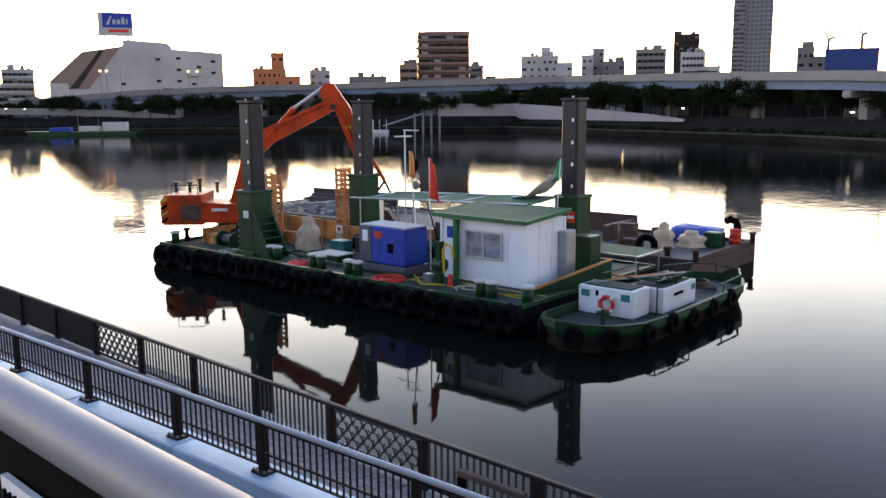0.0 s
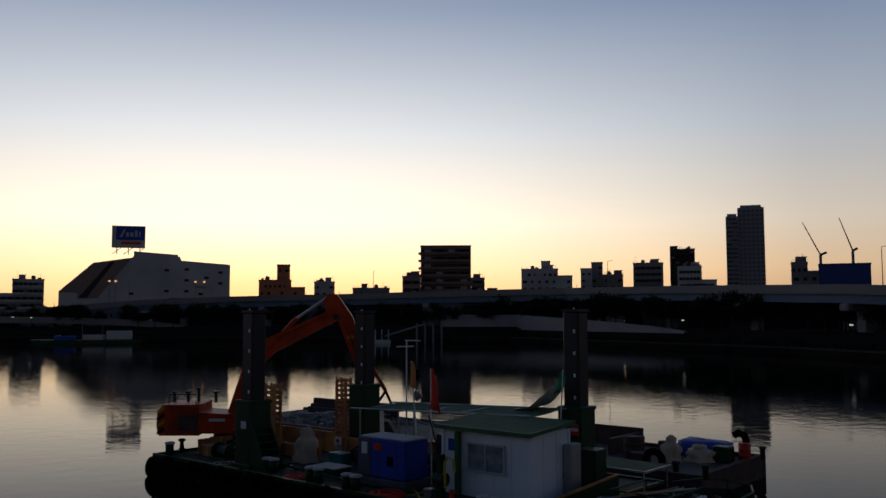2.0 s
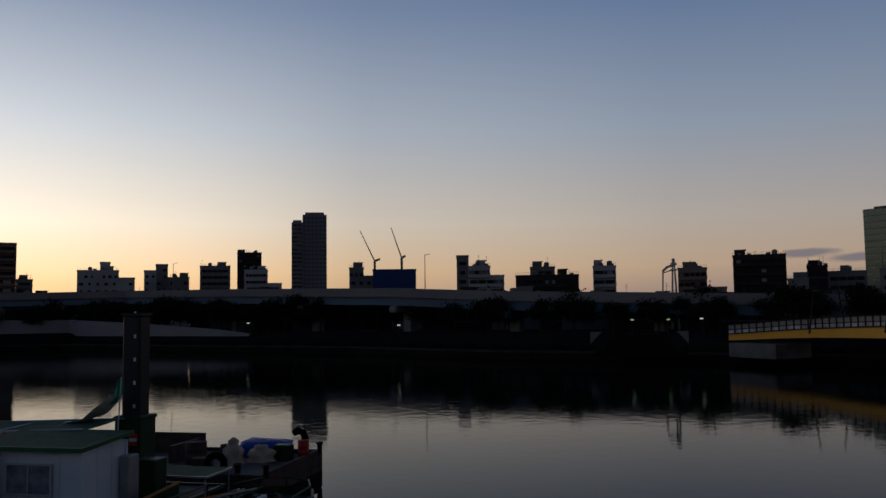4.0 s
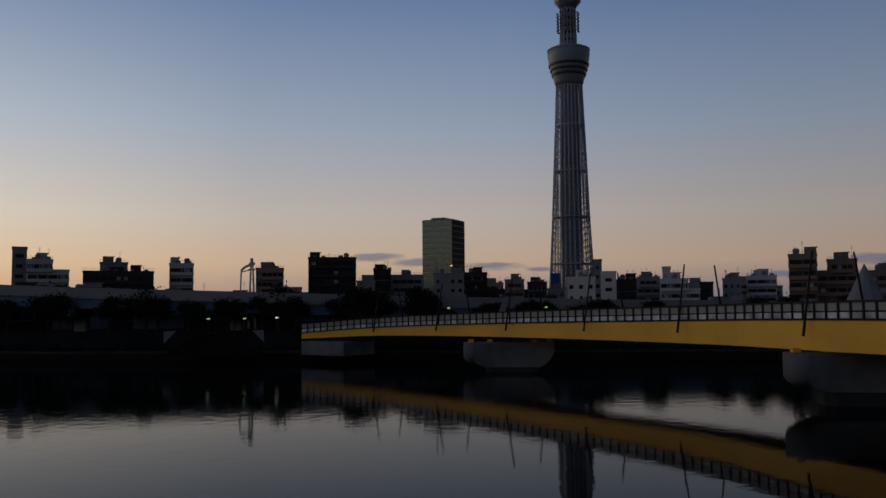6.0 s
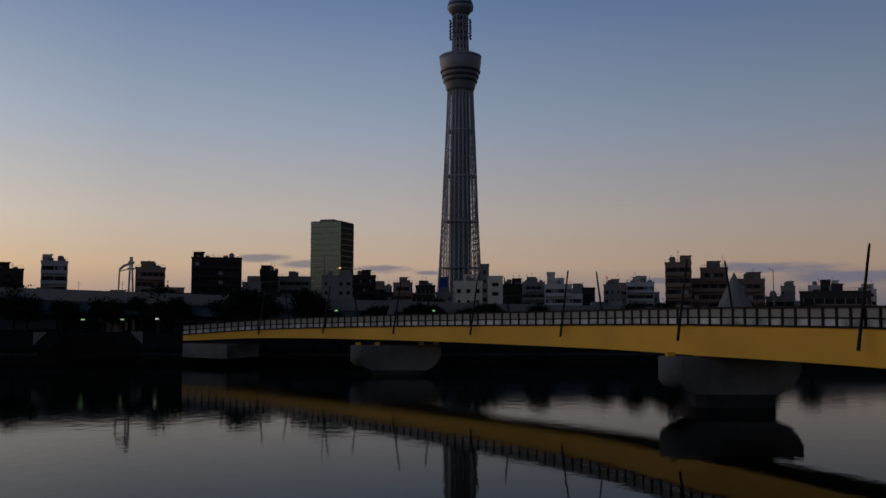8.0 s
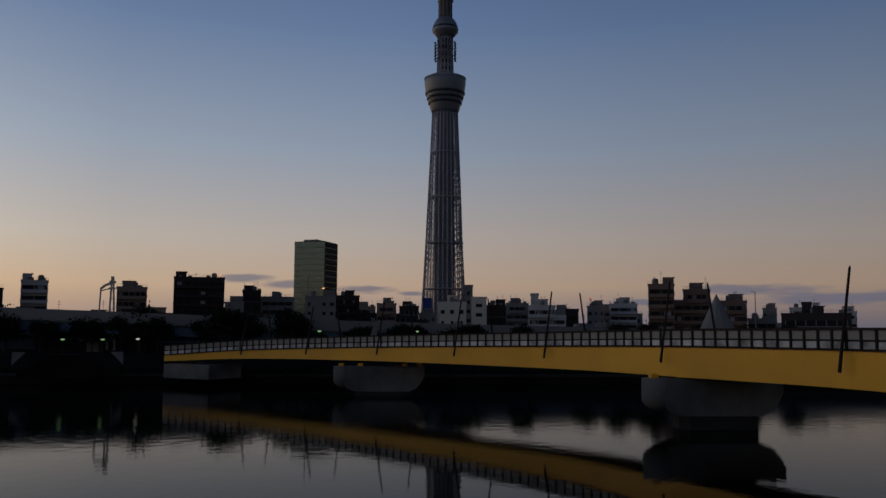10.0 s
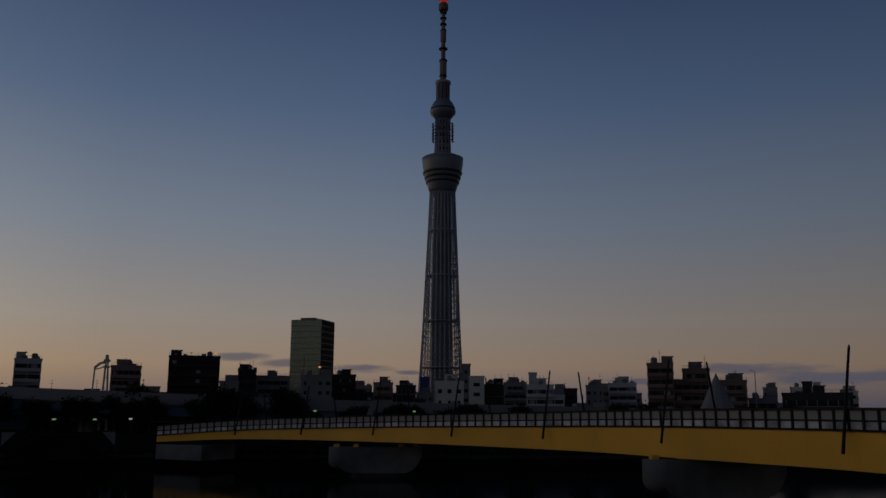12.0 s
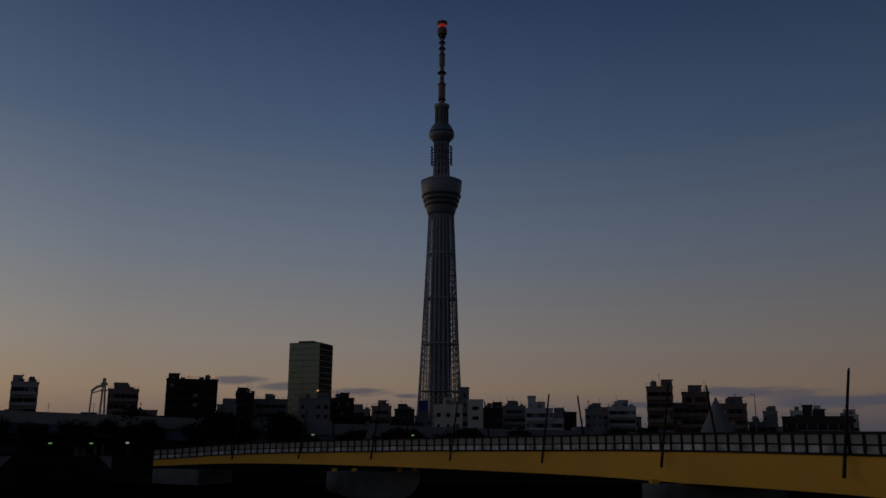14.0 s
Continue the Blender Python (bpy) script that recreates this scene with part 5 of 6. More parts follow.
part("stick", explate([(-6.75, 8.7), (-6.9, 9.3), (-6.6, 9.75), (-6.1, 9.7), (-5.2, 8.4), (-4.1, 5.0), (-3.7, 2.6), (-4.2, 2.6), (-4.9, 5.2), (-6.0, 8.1)], -0.26, 0.26), "orange", ex, "orange dipper arm")
part("stick_cylinder", Geo().rod((2.2, -0.1, 5.9), (3.5, -0.1, 7.3), 0.16), "orange", ex)
part("cylinder_rod", Geo().rod((3.5, -0.1, 7.3), (5.2, -0.1, 8.45), 0.09), "steel", ex, "bright piston rod")
part("bucket_cylinder", Geo().rod((7.3, 0, 5.4), (8.6, 0, 3.1), 0.11), "orange", ex)
part("linkage", Geo().rod((8.6, 0, 3.1), (9.0, 0, 2.2), 0.08).rod((8.6, 0, 3.1), (8.1, 0, 2.4), 0.08), "spud", ex)
part("bucket", explate([(-4.3, 2.6), (-3.1, 2.5), (-2.7, 1.8), (-3.2, 1.3), (-4.2, 1.5)], -0.7, 0.7), "rust", ex)

# ---- pontoon alongside ----
pt = thing("pontoon", BM, "rusty flat pontoon moored beyond the barge", "pontoon")
part("hull", Geo().slab([(-12, 0.9), (25.1, 0.9), (25.1, -0.1), (23.8, -1.0), (-11, -1.0), (-12, -0.1)], 12.8, 20.8), "rust", pt)
part("deck_plate", Geo().box(6.55, 16.8, 0.93, 36.9, 7.8, 0.06), "pontoon", pt)
for y in (13.0, 20.6):
    part("edge_beam", Geo().box(6.55, y, 1.02, 37.0, 0.3, 0.22), "rust", pt)
part("edge_beam", Geo().box(24.9, 16.8, 1.02, 0.3, 7.3, 0.22), "rust", pt)
part("coaming", Geo().box(15.5, 19.8, 1.5, 6.0, 0.25, 1.1).box(18.4, 18.0, 1.4, 0.25, 3.4, 0.9), "rust", pt)

# ---- workboat across the barge's end ----
bt = thing("workboat", BM @ pose(26.8, 0, 0), "green steel workboat with white deckhouses", "boat")
outline = [(-1.75, 0.6), (-1.35, -0.2), (-0.5, -0.6), (0.5, -0.45), (1.35, 0.3), (1.8, 1.5), (1.9, 3.4), (1.95, 7.6), (1.9, 10.0), (1.35, 11.4), (0, 11.9), (-1.1, 11.4), (-1.8, 10.0), (-1.9, 7.6), (-1.9, 3.4)]


def boat_ring(k, z):
    return [(x * k, 4.9 + (y - 4.9) * (0.88 + 0.12 * k), z + 0.012 * max(0, 3 - y) ** 2) for x, y in outline + outline[:1]]


part("hull", Geo().strip([boat_ring(0.7, -0.4), boat_ring(0.88, 0.0), boat_ring(0.99, 0.5)]), "hull_dark", bt, "dark rust-stained lower hull")
part("sheer_strake", Geo().strip([boat_ring(0.985, 0.48), boat_ring(1.03, 0.62), boat_ring(1.03, 0.9), boat_ring(0.97, 0.92), boat_ring(0.95, 0.6)]), "steel_green", bt, "green painted bulwark")
part("deck_plate", Geo().prism([(x * 0.97, 4.9 + (y - 4.9) * 0.985) for x, y in outline], 0.52, 0.58), "deck", bt)
part("deckhouse", Geo().box(-0.55, 3.5, 1.10, 2.35, 1.3, 1.05, c=0.03), "white_paint", bt, "white forward deckhouse")
part("deckhouse", Geo().box(0.35, 5.75, 1.05, 1.5, 2.8, 0.95, c=0.03), "white_paint", bt, "white engine casing")
part("hatch", Geo().box(-0.55, 3.5, 1.65, 2.0, 1.0, 0.06, c=0.02).box(0.35, 5.75, 1.55, 1.2, 2.4, 0.06, c=0.02), "deck", bt)
for x in (-1.4, 0.3):
    part("notice", Geo().box(x, 2.84, 1.35, 0.36, 0.02, 0.26), "teal", bt)
part("notice", Geo().box(1.11, 6.9, 1.25, 0.02, 0.3, 0.22), "teal", bt)
part("writing_bar", Geo().box(1.11, 5.6, 1.2, 0.02, 0.8, 0.12), "black", bt)
part("writing_bar", Geo().box(-0.9, 2.84, 1.4, 0.12, 0.02, 0.2), "black", bt)
lb = part("lifebuoy", Geo().torus(0.27, 0.07, pose(-0.45, 2.76, 1.05, 90, 0, 0), 20, 8), "red", bt, "red and white lifebuoy", True)
for a in range(4):
    part("band", Geo().box(-0.45 + 0.33 * math.cos(a * math.pi / 2 + 0.8), 2.75, 1.05 + 0.33 * math.sin(a * math.pi / 2 + 0.8), 0.13, 0.19, 0.13, c=0.03), "white_paint", lb)
part("guard_rail", Geo().tube([(-1.5, 4.2, 1.85), (0.9, 4.2, 1.85), (1.0, 7.0, 1.85), (-1.4, 7.0, 1.85), (-1.5, 4.2, 1.85)], 0.035), "steel_green", bt)
for x, y in ((-1.5, 4.2), (0.9, 4.2), (1.0, 5.6), (1.0, 7.0), (-1.4, 7.0)):
    part("stanchion", Geo().rod((x, y, 0.55), (x, y, 1.85), 0.03), "steel_green", bt)
part("stern_rail", Geo().tube([(1.85, 7.8, 1.25), (1.8, 10.0, 1.3), (1.25, 11.2, 1.32), (0, 11.7, 1.32), (-1.0, 11.2, 1.32), (-1.7, 9.9, 1.3)], 0.045), "steel_green", bt)
for x, y in ((1.82, 8.2), (1.8, 10.0), (1.25, 11.2), (0, 11.7), (-1.0, 11.2)):
    part("stanchion", Geo().rod((x, y, 0.8), (x, y, 1.3), 0.03), "steel_green", bt)
part("bitt", Geo().rod((0.1, 1.6, 0.55), (0.1, 1.6, 1.15), 0.09).rod((-0.15, 1.6, 1.0), (0.35, 1.6, 1.0), 0.06), "steel_green", bt)
rp = Geo()
for i in range(5):
    rp.torus(0.42 - i * 0.05, 0.05, pose(-0.3, 8.6, 0.63 + i * 0.06), 18, 5)
part("rope_coil", rp, "red", bt, "coil of faded red rope")
part("engine_lid", Geo().box(-0.9, 7.6, 0.85, 1.3, 0.9, 0.55, c=0.04), "steel_green", bt)
for i in range(5):
    part("tyre", tyre, None, bt).matrix_local = pose(1.96, 1.6 + i * 1.75, 0.5 + 0.1 * math.sin(i * 2.1), 90, 0, 90) @ Matrix.Scale(0.72, 4)
for i, a in enumerate((-140, -80, -35)):
    part("tyre", tyre, None, bt).matrix_local = pose(math.cos(radians(a)) * 1.75 - 0.1, 0.9 + math.sin(radians(a)) * 1.5, 0.55, 90, 0, 90 + a) @ Matrix.Scale(0.72, 4)

# ---- loose gear on the barge ----
cn = thing("deck_canopy", BM @ pose(23.4, 8.8, DK), "weathered green canopy sheet on thin posts", "canopy")
part("sheet", Geo().box(0, 0, 0.95, 3.2, 2.3, 0.06, c=0.02), "roof_green", cn)
part("edge", Geo().box(0, -1.17, 0.95, 3.3, 0.05, 0.08).box(1.63, 0, 0.95, 0.05, 2.3, 0.08), "galv", cn)
for x in (-1.5, 1.5):
    for y in (-1.05, 1.05):
        part("post", Geo().rod((x, y, 0), (x, y, 0.94), 0.03), "galv", cn)

gp = thing("gangway_board", BM, "green sloping bulwark plate between cabin and boat", "gangway")
part("plate", Geo().add([(23.4, 2.2, DK), (24.4, 6.4, DK), (24.4, 6.4, DK + 0.95), (23.4, 2.2, DK + 0.25), (23.5, 2.18, DK), (24.5, 6.38, DK), (24.5, 6.38, DK + 0.95), (23.5, 2.18, DK + 0.25)],
                        [(0, 1, 2, 3), (4, 7, 6, 5), (0, 4, 5, 1), (1, 5, 6, 2), (2, 6, 7, 3), (3, 7, 4, 0)]), "steel_green", gp)
part("edge", Geo().beam((23.45, 2.2, DK + 0.28), (24.45, 6.4, DK + 0.98), 0.16, 0.06), "buff", gp)


def bollard(a, b, h=0.62, r=0.22, z=DK):
    o = thing("bollard", BM @ pose(a, b, z), "green mooring bollard with pale capped top", "bollard", "mooring bollards")
    part("stem", Geo().lathe([(r, 0), (r, h)], 14), "steel_green", o, "", True)
    part("cap", Geo().lathe([(r + 0.05, h - 0.04), (r + 0.05, h + 0.04), (r * 0.8, h + 0.08)], 14), "b_cream", o, "", True)


for a, b in ((8.6, 1.0), (9.1, 1.0), (12.1, 0.7), (12.65, 0.7), (14.6, 0.6), (15.15, 0.6), (21.9, 0.8), (22.45, 0.8), (0.6, 0.7), (24.0, 1.0)):
    bollard(a, b)
solid("mooring_horn", Geo().lathe([(0.16, 0), (0.12, 0.3), (0.10, 0.6), (0.2, 0.66), (0.2, 0.74), (0.08, 0.78)], 12), "black", "black mooring horn on the barge corner", "mooring horn", m=BM @ pose(0.5, 1.5, DK), smooth=True)


def coil(a, b, r, material, label):
    g = Geo()
    for i in range(6):
        g.torus(r - i * 0.085, 0.045, pose(0.03 * math.sin(i * 2), 0.03 * math.cos(i * 3), 0.05 + 0.02 * (i % 3), 2 * math.sin(i), 2 * math.cos(i), 0), 24, 6)
    solid("hose_coil", g, material, label, "hose coil", m=BM @ pose(a, b, DK + 0.04), smooth=True)


coil(11.0, 0.75, 0.55, "red", "coiled bright red hose on the barge deck")
coil(16.9, 0.75, 0.75, "red", "wide flat coil of orange-red hose")


def covered(name, a, b, h, r, label, z=DK, sx=1.0, sy=1.0, seed=1, material="tarp", square=False):
    """Machinery under a draped, creased cover."""
    rnd = random.Random(seed)
    rows, k = [], 28
    prof = ((1.0, 0), (0.95, 0.12), (0.85, 0.3), (0.92, 0.45), (0.9, 0.58), (0.72, 0.68), (0.5, 0.74), (0.52, 0.84), (0.5, 0.93), (0.3, 0.99), (0.05, 1.0)) if not square else ((1.02, 0), (1.0, 0.2), (0.98, 0.7), (0.95, 0.9), (0.82, 0.99), (0.05, 1.0))
    ph = rnd.uniform(0, 6)
    for f, zz in prof:
        row = []
        for i in range(k + 1):
            t = 2 * math.pi * (i % k) / k
            fold = 1 + 0.09 * (1 - zz) * math.sin(t * 6 + ph + zz * 3) + 0.05 * math.sin(t * 3 + ph) + 0.30 * noise.noise(Vector((math.cos(t) * 1.7, math.sin(t) * 1.7, zz * 3.5 + seed))) + 0.12 * noise.noise(Vector((math.cos(t) * 5, math.sin(t) * 5, zz * 8 + seed)))
            x, y = math.cos(t), math.sin(t)
            if square:
                q = max(abs(x), abs(y))
                x, y = x / q, y / q
            row.append((x * f * r * sx * fold, y * f * r * sy * fold, zz * h + 0.03 * math.sin(t * 2 + ph)))
        rows.append(row)
    return solid(name, Geo().strip(rows), material, label, "covered machine", m=BM @ pose(a, b, z), smooth=True)


covered("covered_winch", 8.0, 3.9, 1.75, 0.62, "machine draped in a pale cream tarpaulin", seed=2)
covered("covered_pump", 21.9, 16.4, 1.35, 0.55, "machine draped in a beige tarpaulin on the pontoon", z=0.96, seed=5)
covered("covered_trestle", 22.9, 17.6, 0.85, 0.6, "low frame draped in pale netting", z=0.96, sx=1.3, seed=7, material="tarp")
covered("covered_crate", 22.3, 19.7, 0.8, 0.8, "crate of gear under a bright blue tarpaulin", z=0.96, sx=1.6, seed=9, material="blue_tarp", square=True)
bt2 = thing("storage_box", BM @ pose(10.0, 4.4, DK), "teal plastic storage box with a flat lid", "box")
part("body", Geo().box(0, 0, 0.28, 0.95, 0.7, 0.56, c=0.05), "teal", bt2)
part("lid", Geo().box(0, 0, 0.6, 1.0, 0.75, 0.08, c=0.03), "teal", bt2)
hb = thing("hatch_box", BM @ pose(11.4, 2.6, DK), "low green hatch with a pale lid", "hatch")
part("coaming", Geo().box(0, 0, 0.16, 1.6, 1.0, 0.32, c=0.03), "steel_green", hb)
part("lid", Geo().box(0, 0, 0.36, 1.7, 1.1, 0.07, c=0.02), "b_cream", hb)


def drum(a, b, material, label, z=DK, h=0.88, r=0.29):
    o = thing("drum", BM @ pose(a, b, z), label, "drum")
    part("shell", Geo().lathe([(r, 0), (r, h * 0.32), (r + 0.02, h * 0.34), (r, h * 0.36), (r, h * 0.66), (r + 0.02, h * 0.68), (r, h * 0.7), (r, h)], 16), material, o, "", True)
    part("rim", Geo().torus(r, 0.02, pose(0, 0, h), 16, 5), material, o)


drum(11.6, 5.2, "rust", "rusty oil drum beside the generator")
drum(12.3, 5.6, "red", "faded red oil drum beside the generator")
drum(10.6, 5.8, "black", "black oil drum on the barge")
drum(13.1, 5.6, "b_cream", "cream oil drum beside the generator")
drum(1.0, 4.4, "teal", "green drum near the excavator", h=0.95, r=0.36)
drum(19.8, 16.4, "rust", "rusty bin on the pontoon", z=0.96, h=1.1, r=0.55)
drum(20.6, 18.3, "rust", "small rusty drum on the pontoon", z=0.96, h=0.7, r=0.35)
drum(24.7, 19.0, "red", "red and white buoy drum on the pontoon", z=0.96, h=0.9, r=0.3)

# buff steel formwork around the excavator pit
fw = thing("formwork", BM, "ochre steel side panels around the excavator well", "formwork")
for a, b, yaw, L, h in ((4.2, 7.0, 0, 5.0, 1.1), (1.6, 3.4, 90, 3.2, 0.8), (9.4, 6.6, 0, 3.4, 1.0), (6.6, 4.6, 0, 3.4, 0.7), (11.2, 8.0, 90, 2.4, 1.0)):
    part("panel", Geo().box(0, 0, h / 2, L, 0.12, h, c=0.02), "buff", fw).matrix_local = pose(a, b, DK, 0, 0, yaw)
    for i in range(3):
        part("stiffener", Geo().box(-L / 2 + L * (i + 0.5) / 3, -0.09, h / 2, 0.08, 0.08, h - 0.1), "buff", fw).matrix_local = pose(a, b, DK, 0, 0, yaw)
for a, b in ((5.0, 7.02), (7.6, 6.62)):
    part("badge", Geo().box(a, b - 0.16, DK + 0.75, 0.5, 0.03, 0.42), "white_paint", fw)
    part("badge_mark", Geo().slab([(a, DK + 0.6), (a + 0.14, DK + 0.8), (a, DK + 0.88), (a - 0.14, DK + 0.8)], b - 0.2, b - 0.18), "red", fw)
for a, b in ((4.9, 4.2), (4.5, 9.7)):
    gf = thing("guide_frame", BM @ pose(a, b, DK), "tall ochre lattice guide frame", "frame", "guide frames")
    for x in (-0.38, 0.38):
        for y in (-0.2, 0.2):
            part("upright", Geo().box(x, y, 1.9, 0.13, 0.13, 3.8), "buff", gf)
    for i in range(13):
        part("rung", Geo().box(0, -0.22, 0.2 + i * 0.285, 0.78, 0.06, 0.17), "buff", gf)
        part("rung", Geo().box(0, 0.22, 0.2 + i * 0.285, 0.78, 0.06, 0.17), "buff", gf)
sp2 = Geo()
rr = random.Random(12)
for i in range(420):
    x, y = rr.gauss(0, 3.2), rr.gauss(0, 1.1)
    s = rr.uniform(0.10, 0.34)
    sp2.box(x, y, max(0.05, 0.55 * math.exp(-(x / 4) ** 2 - (y / 1.5) ** 2) * rr.uniform(0.6, 1.1)), s * 1.5, s, s * 0.8, pose(0, 0, 0, 0, 0, rr.uniform(-40, 40)))
solid("spoil_heap", sp2, "concrete", "heap of grey dredged rubble on the pontoon", "rubble", kind="stuff", m=BM @ pose(-4.0, 17.0, 0.95))
bl2 = thing("beam_stack", BM @ pose(-5.0, 19.4, 0.96), "dark steel beams along the pontoon edge", "beams")
for i, (y, z, yaw) in enumerate(((0, 0.5, 1.5), (-0.5, 0.3, -2), (0.4, 0.9, 3))):
    part("beam", Geo().box(0, y, z, 9.0, 0.35, 0.5, c=0.04), "spud", bl2).rotation_euler = (0, 0, radians(yaw))

# mast with day shapes, flags
mt = thing("signal_mast", BM @ pose(10.6, 8.6, DK), "thin white signal mast with crossbars and day shapes", "mast")
part("pole", Geo().rod((0, 0, 0), (0, 0, 6.1), 0.05, 0.035), "white_paint", mt)
part("crossbar", Geo().rod((-0.75, 0, 5.75), (0.5, 0, 5.8), 0.035), "white_paint", mt)
part("crossbar", Geo().rod((-0.1, 0, 6.1), (1.0, 0, 6.1), 0.03), "white_paint", mt)
part("day_cone", Geo().lathe([(0.02, 3.9), (0.2, 4.25), (0.02, 4.6)], 10, pose(0.75, 0, 0)), "black", mt)
part("day_ball", Geo().lathe([(0.03, 2.95), (0.18, 3.05), (0.24, 3.2), (0.18, 3.35), (0.03, 3.45)], 12, pose(0.75, 0, 0)), "b_grey", mt, "", True)
part("halyard", Geo().rod((0.75, 0, 2.6), (0.75, 0, 6.1), 0.012, k=4), "b_grey", mt)


def flag(a, b, pole_h, lean, w, h, material, label, fall):
    f = thing("flag", BM @ pose(a, b, DK), label, "flag")
    top = Vector((lean, 0, pole_h))
    part("pole", Geo().rod((0, 0, 0), top, 0.04, 0.025), "white_paint", f)
    rows = [[top + Vector((0.02 + w * u * (0.35 + 0.65 * v) + 0.06 * math.sin(9 * u + 4 * v), 0.09 * math.sin(7 * u + 3 * v), -fall * u * 0.5 - h * v)) for u in [i / 8 for i in range(9)]] for v in [j / 8 for j in range(9)]]
    cl = part("cloth", Geo().strip(rows), material, f, "", True)
    md = cl.modifiers.new("thickness", "SOLIDIFY")
    md.thickness = 0.012


flag(16.9, 3.5, 5.1, -0.05, 0.62, 1.7, "red", "hanging red flag on a pole", 0.6)
flag(16.5, 3.2, 5.4, -0.55, 0.34, 1.1, "buff", "faded orange flag on a leaning pole", 0.3)
flag(20.6, 7.9, 5.0, 0.3, -0.5, 0.9, "flag_green", "small green flag beside the spud pile", 0.5)

# hand crane with a yellow arm before the cabin
hc = thing("hand_crane", BM @ pose(19.0, 1.7, DK), "green and yellow hand crane before the cabin", "crane")
part("post", Geo().box(0, 0, 0.9, 0.3, 0.3, 1.8, c=0.03), "steel_green", hc)
part("arm", Geo().tube([(0.3, -0.1, 0.5), (0.28, -0.1, 1.5), (0.45, -0.1, 1.75), (0.75, -0.1, 1.65), (0.8, -0.1, 1.2)], 0.06), "yellow", hc, "yellow bent arm")
part("handle", Geo().rod((0.1, -0.2, 1.8), (-0.5, -0.2, 3.4), 0.03), "black", hc)
part("drum", Geo().rod((-0.25, 0, 0.8), (0.25, 0, 0.8), 0.28, k=14), "steel_green", hc)
part("extinguisher", Geo().rod((0.75, -0.2, 0), (0.75, -0.2, 0.5), 0.1, k=12), "red", hc)
part("bucket", Geo().lathe([(0.16, 0), (0.22, 0.4)], 14, pose(-0.5, -0.2, 0)), "galv", hc)

# yellow walkway lines on the deck
dl = thing("deck_markings", BM, "worn yellow painted walkway lines on the deck", "marking")
for x, y, L, yaw in ((12, 0.45, 9, 0), (20.5, 1.4, 6, 0), (17.6, 1.6, 3.0, 90), (22.0, 2.3, 4, 0), (4.5, 0.5, 5, 0), (15.2, 4.7, 2.6, 0)):
    part("line", Geo().box(0, 0, 0, L, 0.09, 0.012), "yellow", dl).matrix_local = pose(x, y, DK + 0.036, 0, 0, yaw)
rl = thing("deck_pipe", BM, "green steel pipe run along the deck edge", "pipe")
part("pipe", Geo().tube([(9.0, 1.6, DK + 0.3), (11, 1.5, DK + 0.25), (12.6, 1.5, DK + 0.15), (15.5, 1.5, DK + 0.12), (17.4, 1.6, DK + 0.12)], 0.07), "steel_green", rl, "", True)

# machinery between generator and cabin, under the awning
mc = thing("engine_unit", BM @ pose(16.2, 5.4, DK), "dark oily winch engine under the awning", "engine")
part("block", Geo().box(0, 0, 0.6, 1.5, 1.0, 1.0, c=0.1), "black", mc)
part("pump", Geo().rod((-0.9, -0.3, 0.8), (-0.2, -0.3, 0.8), 0.3, k=14).rod((0.2, -0.4, 1.1), (0.2, -0.4, 1.7), 0.15, k=12), "steel_green", mc)
part("cabinet", Geo().box(-0.5, 0.8, 0.9, 1.4, 0.5, 1.8, c=0.03), "rust", mc)
part("radiator", Geo().box(0.9, -0.2, 0.8, 0.2, 0.9, 1.1, c=0.03), "grey", mc)
wn2 = thing("winch", BM @ pose(4.3, 1.6, DK), "green deck winch with a wire drum", "winch")
part("drum", Geo().rod((-0.5, 0, 0.45), (0.5, 0, 0.45), 0.28, k=16), "spud", wn2)
for x in (-0.55, 0.55):
    part("cheek", Geo().lathe([(0.45, -0.04), (0.45, 0.04)], 16, pose(x, 0, 0.45, 0, 90, 0)), "steel_green", wn2)
part("bed", Geo().box(0, 0, 0.08, 1.5, 0.9, 0.16, c=0.02), "steel_green", wn2)
fn = thing("ventilation_duct", BM @ pose(24.4, 20.0, 0.96), "dark curved ventilation duct on the pontoon", "duct")
part("duct", Geo().tube([(0, 0, 0), (0, 0, 0.9), (-0.1, 0, 1.2), (-0.4, 0, 1.3), (-0.65, 0, 1.15)], 0.2, 10), "black", fn, "", True)
for a, b in ((23.6, 13.4), (25.1, 13.3), (25.1, 20.4)):
    solid("pontoon_bitt", Geo().lathe([(0.14, 0), (0.14, 0.5), (0.2, 0.52), (0.2, 0.6), (0.1, 0.64)], 12), "rust", "rusty mooring bitt on the pontoon edge", "bitt", "pontoon bitts", m=BM @ pose(a, b, 0.96), smooth=True)
solid("loose_tyre", Geo().torus(0.4, 0.18), "rubber", "old tyre leaning on the pontoon edge", "tyre", m=BM @ pose(22.4, 13.5, 1.5, 90, 0, 20), smooth=True)
gbx = thing("gear_box", BM @ pose(23.9, 18.2, 0.96), "dark green gear box on the pontoon", "box")
part("body", Geo().box(0, 0, 0.4, 0.9, 0.8, 0.8, c=0.06), "steel_green", gbx)

# ---- far bank small things ----
mb = thing("moored_boat", pose(-108, 263, 0, 0, 0, 5), "long green boat moored at the far bank", "boat")
part("hull", Geo().slab([(-17, 1.3), (14, 1.0), (17, 1.6), (15, -0.3), (-15, -0.3)], -2.2, 2.2), "steel_green", mb)
part("deckhouse", Geo().box(9, 0, 2.6, 7, 3, 2.6, c=0.1).box(1.5, 0, 2.0, 6, 2.6, 1.5, c=0.1), "b_white", mb)
part("gear", Geo().box(-7, 0, 1.8, 6, 2.6, 1.2, c=0.1), "blue_tarp", mb)
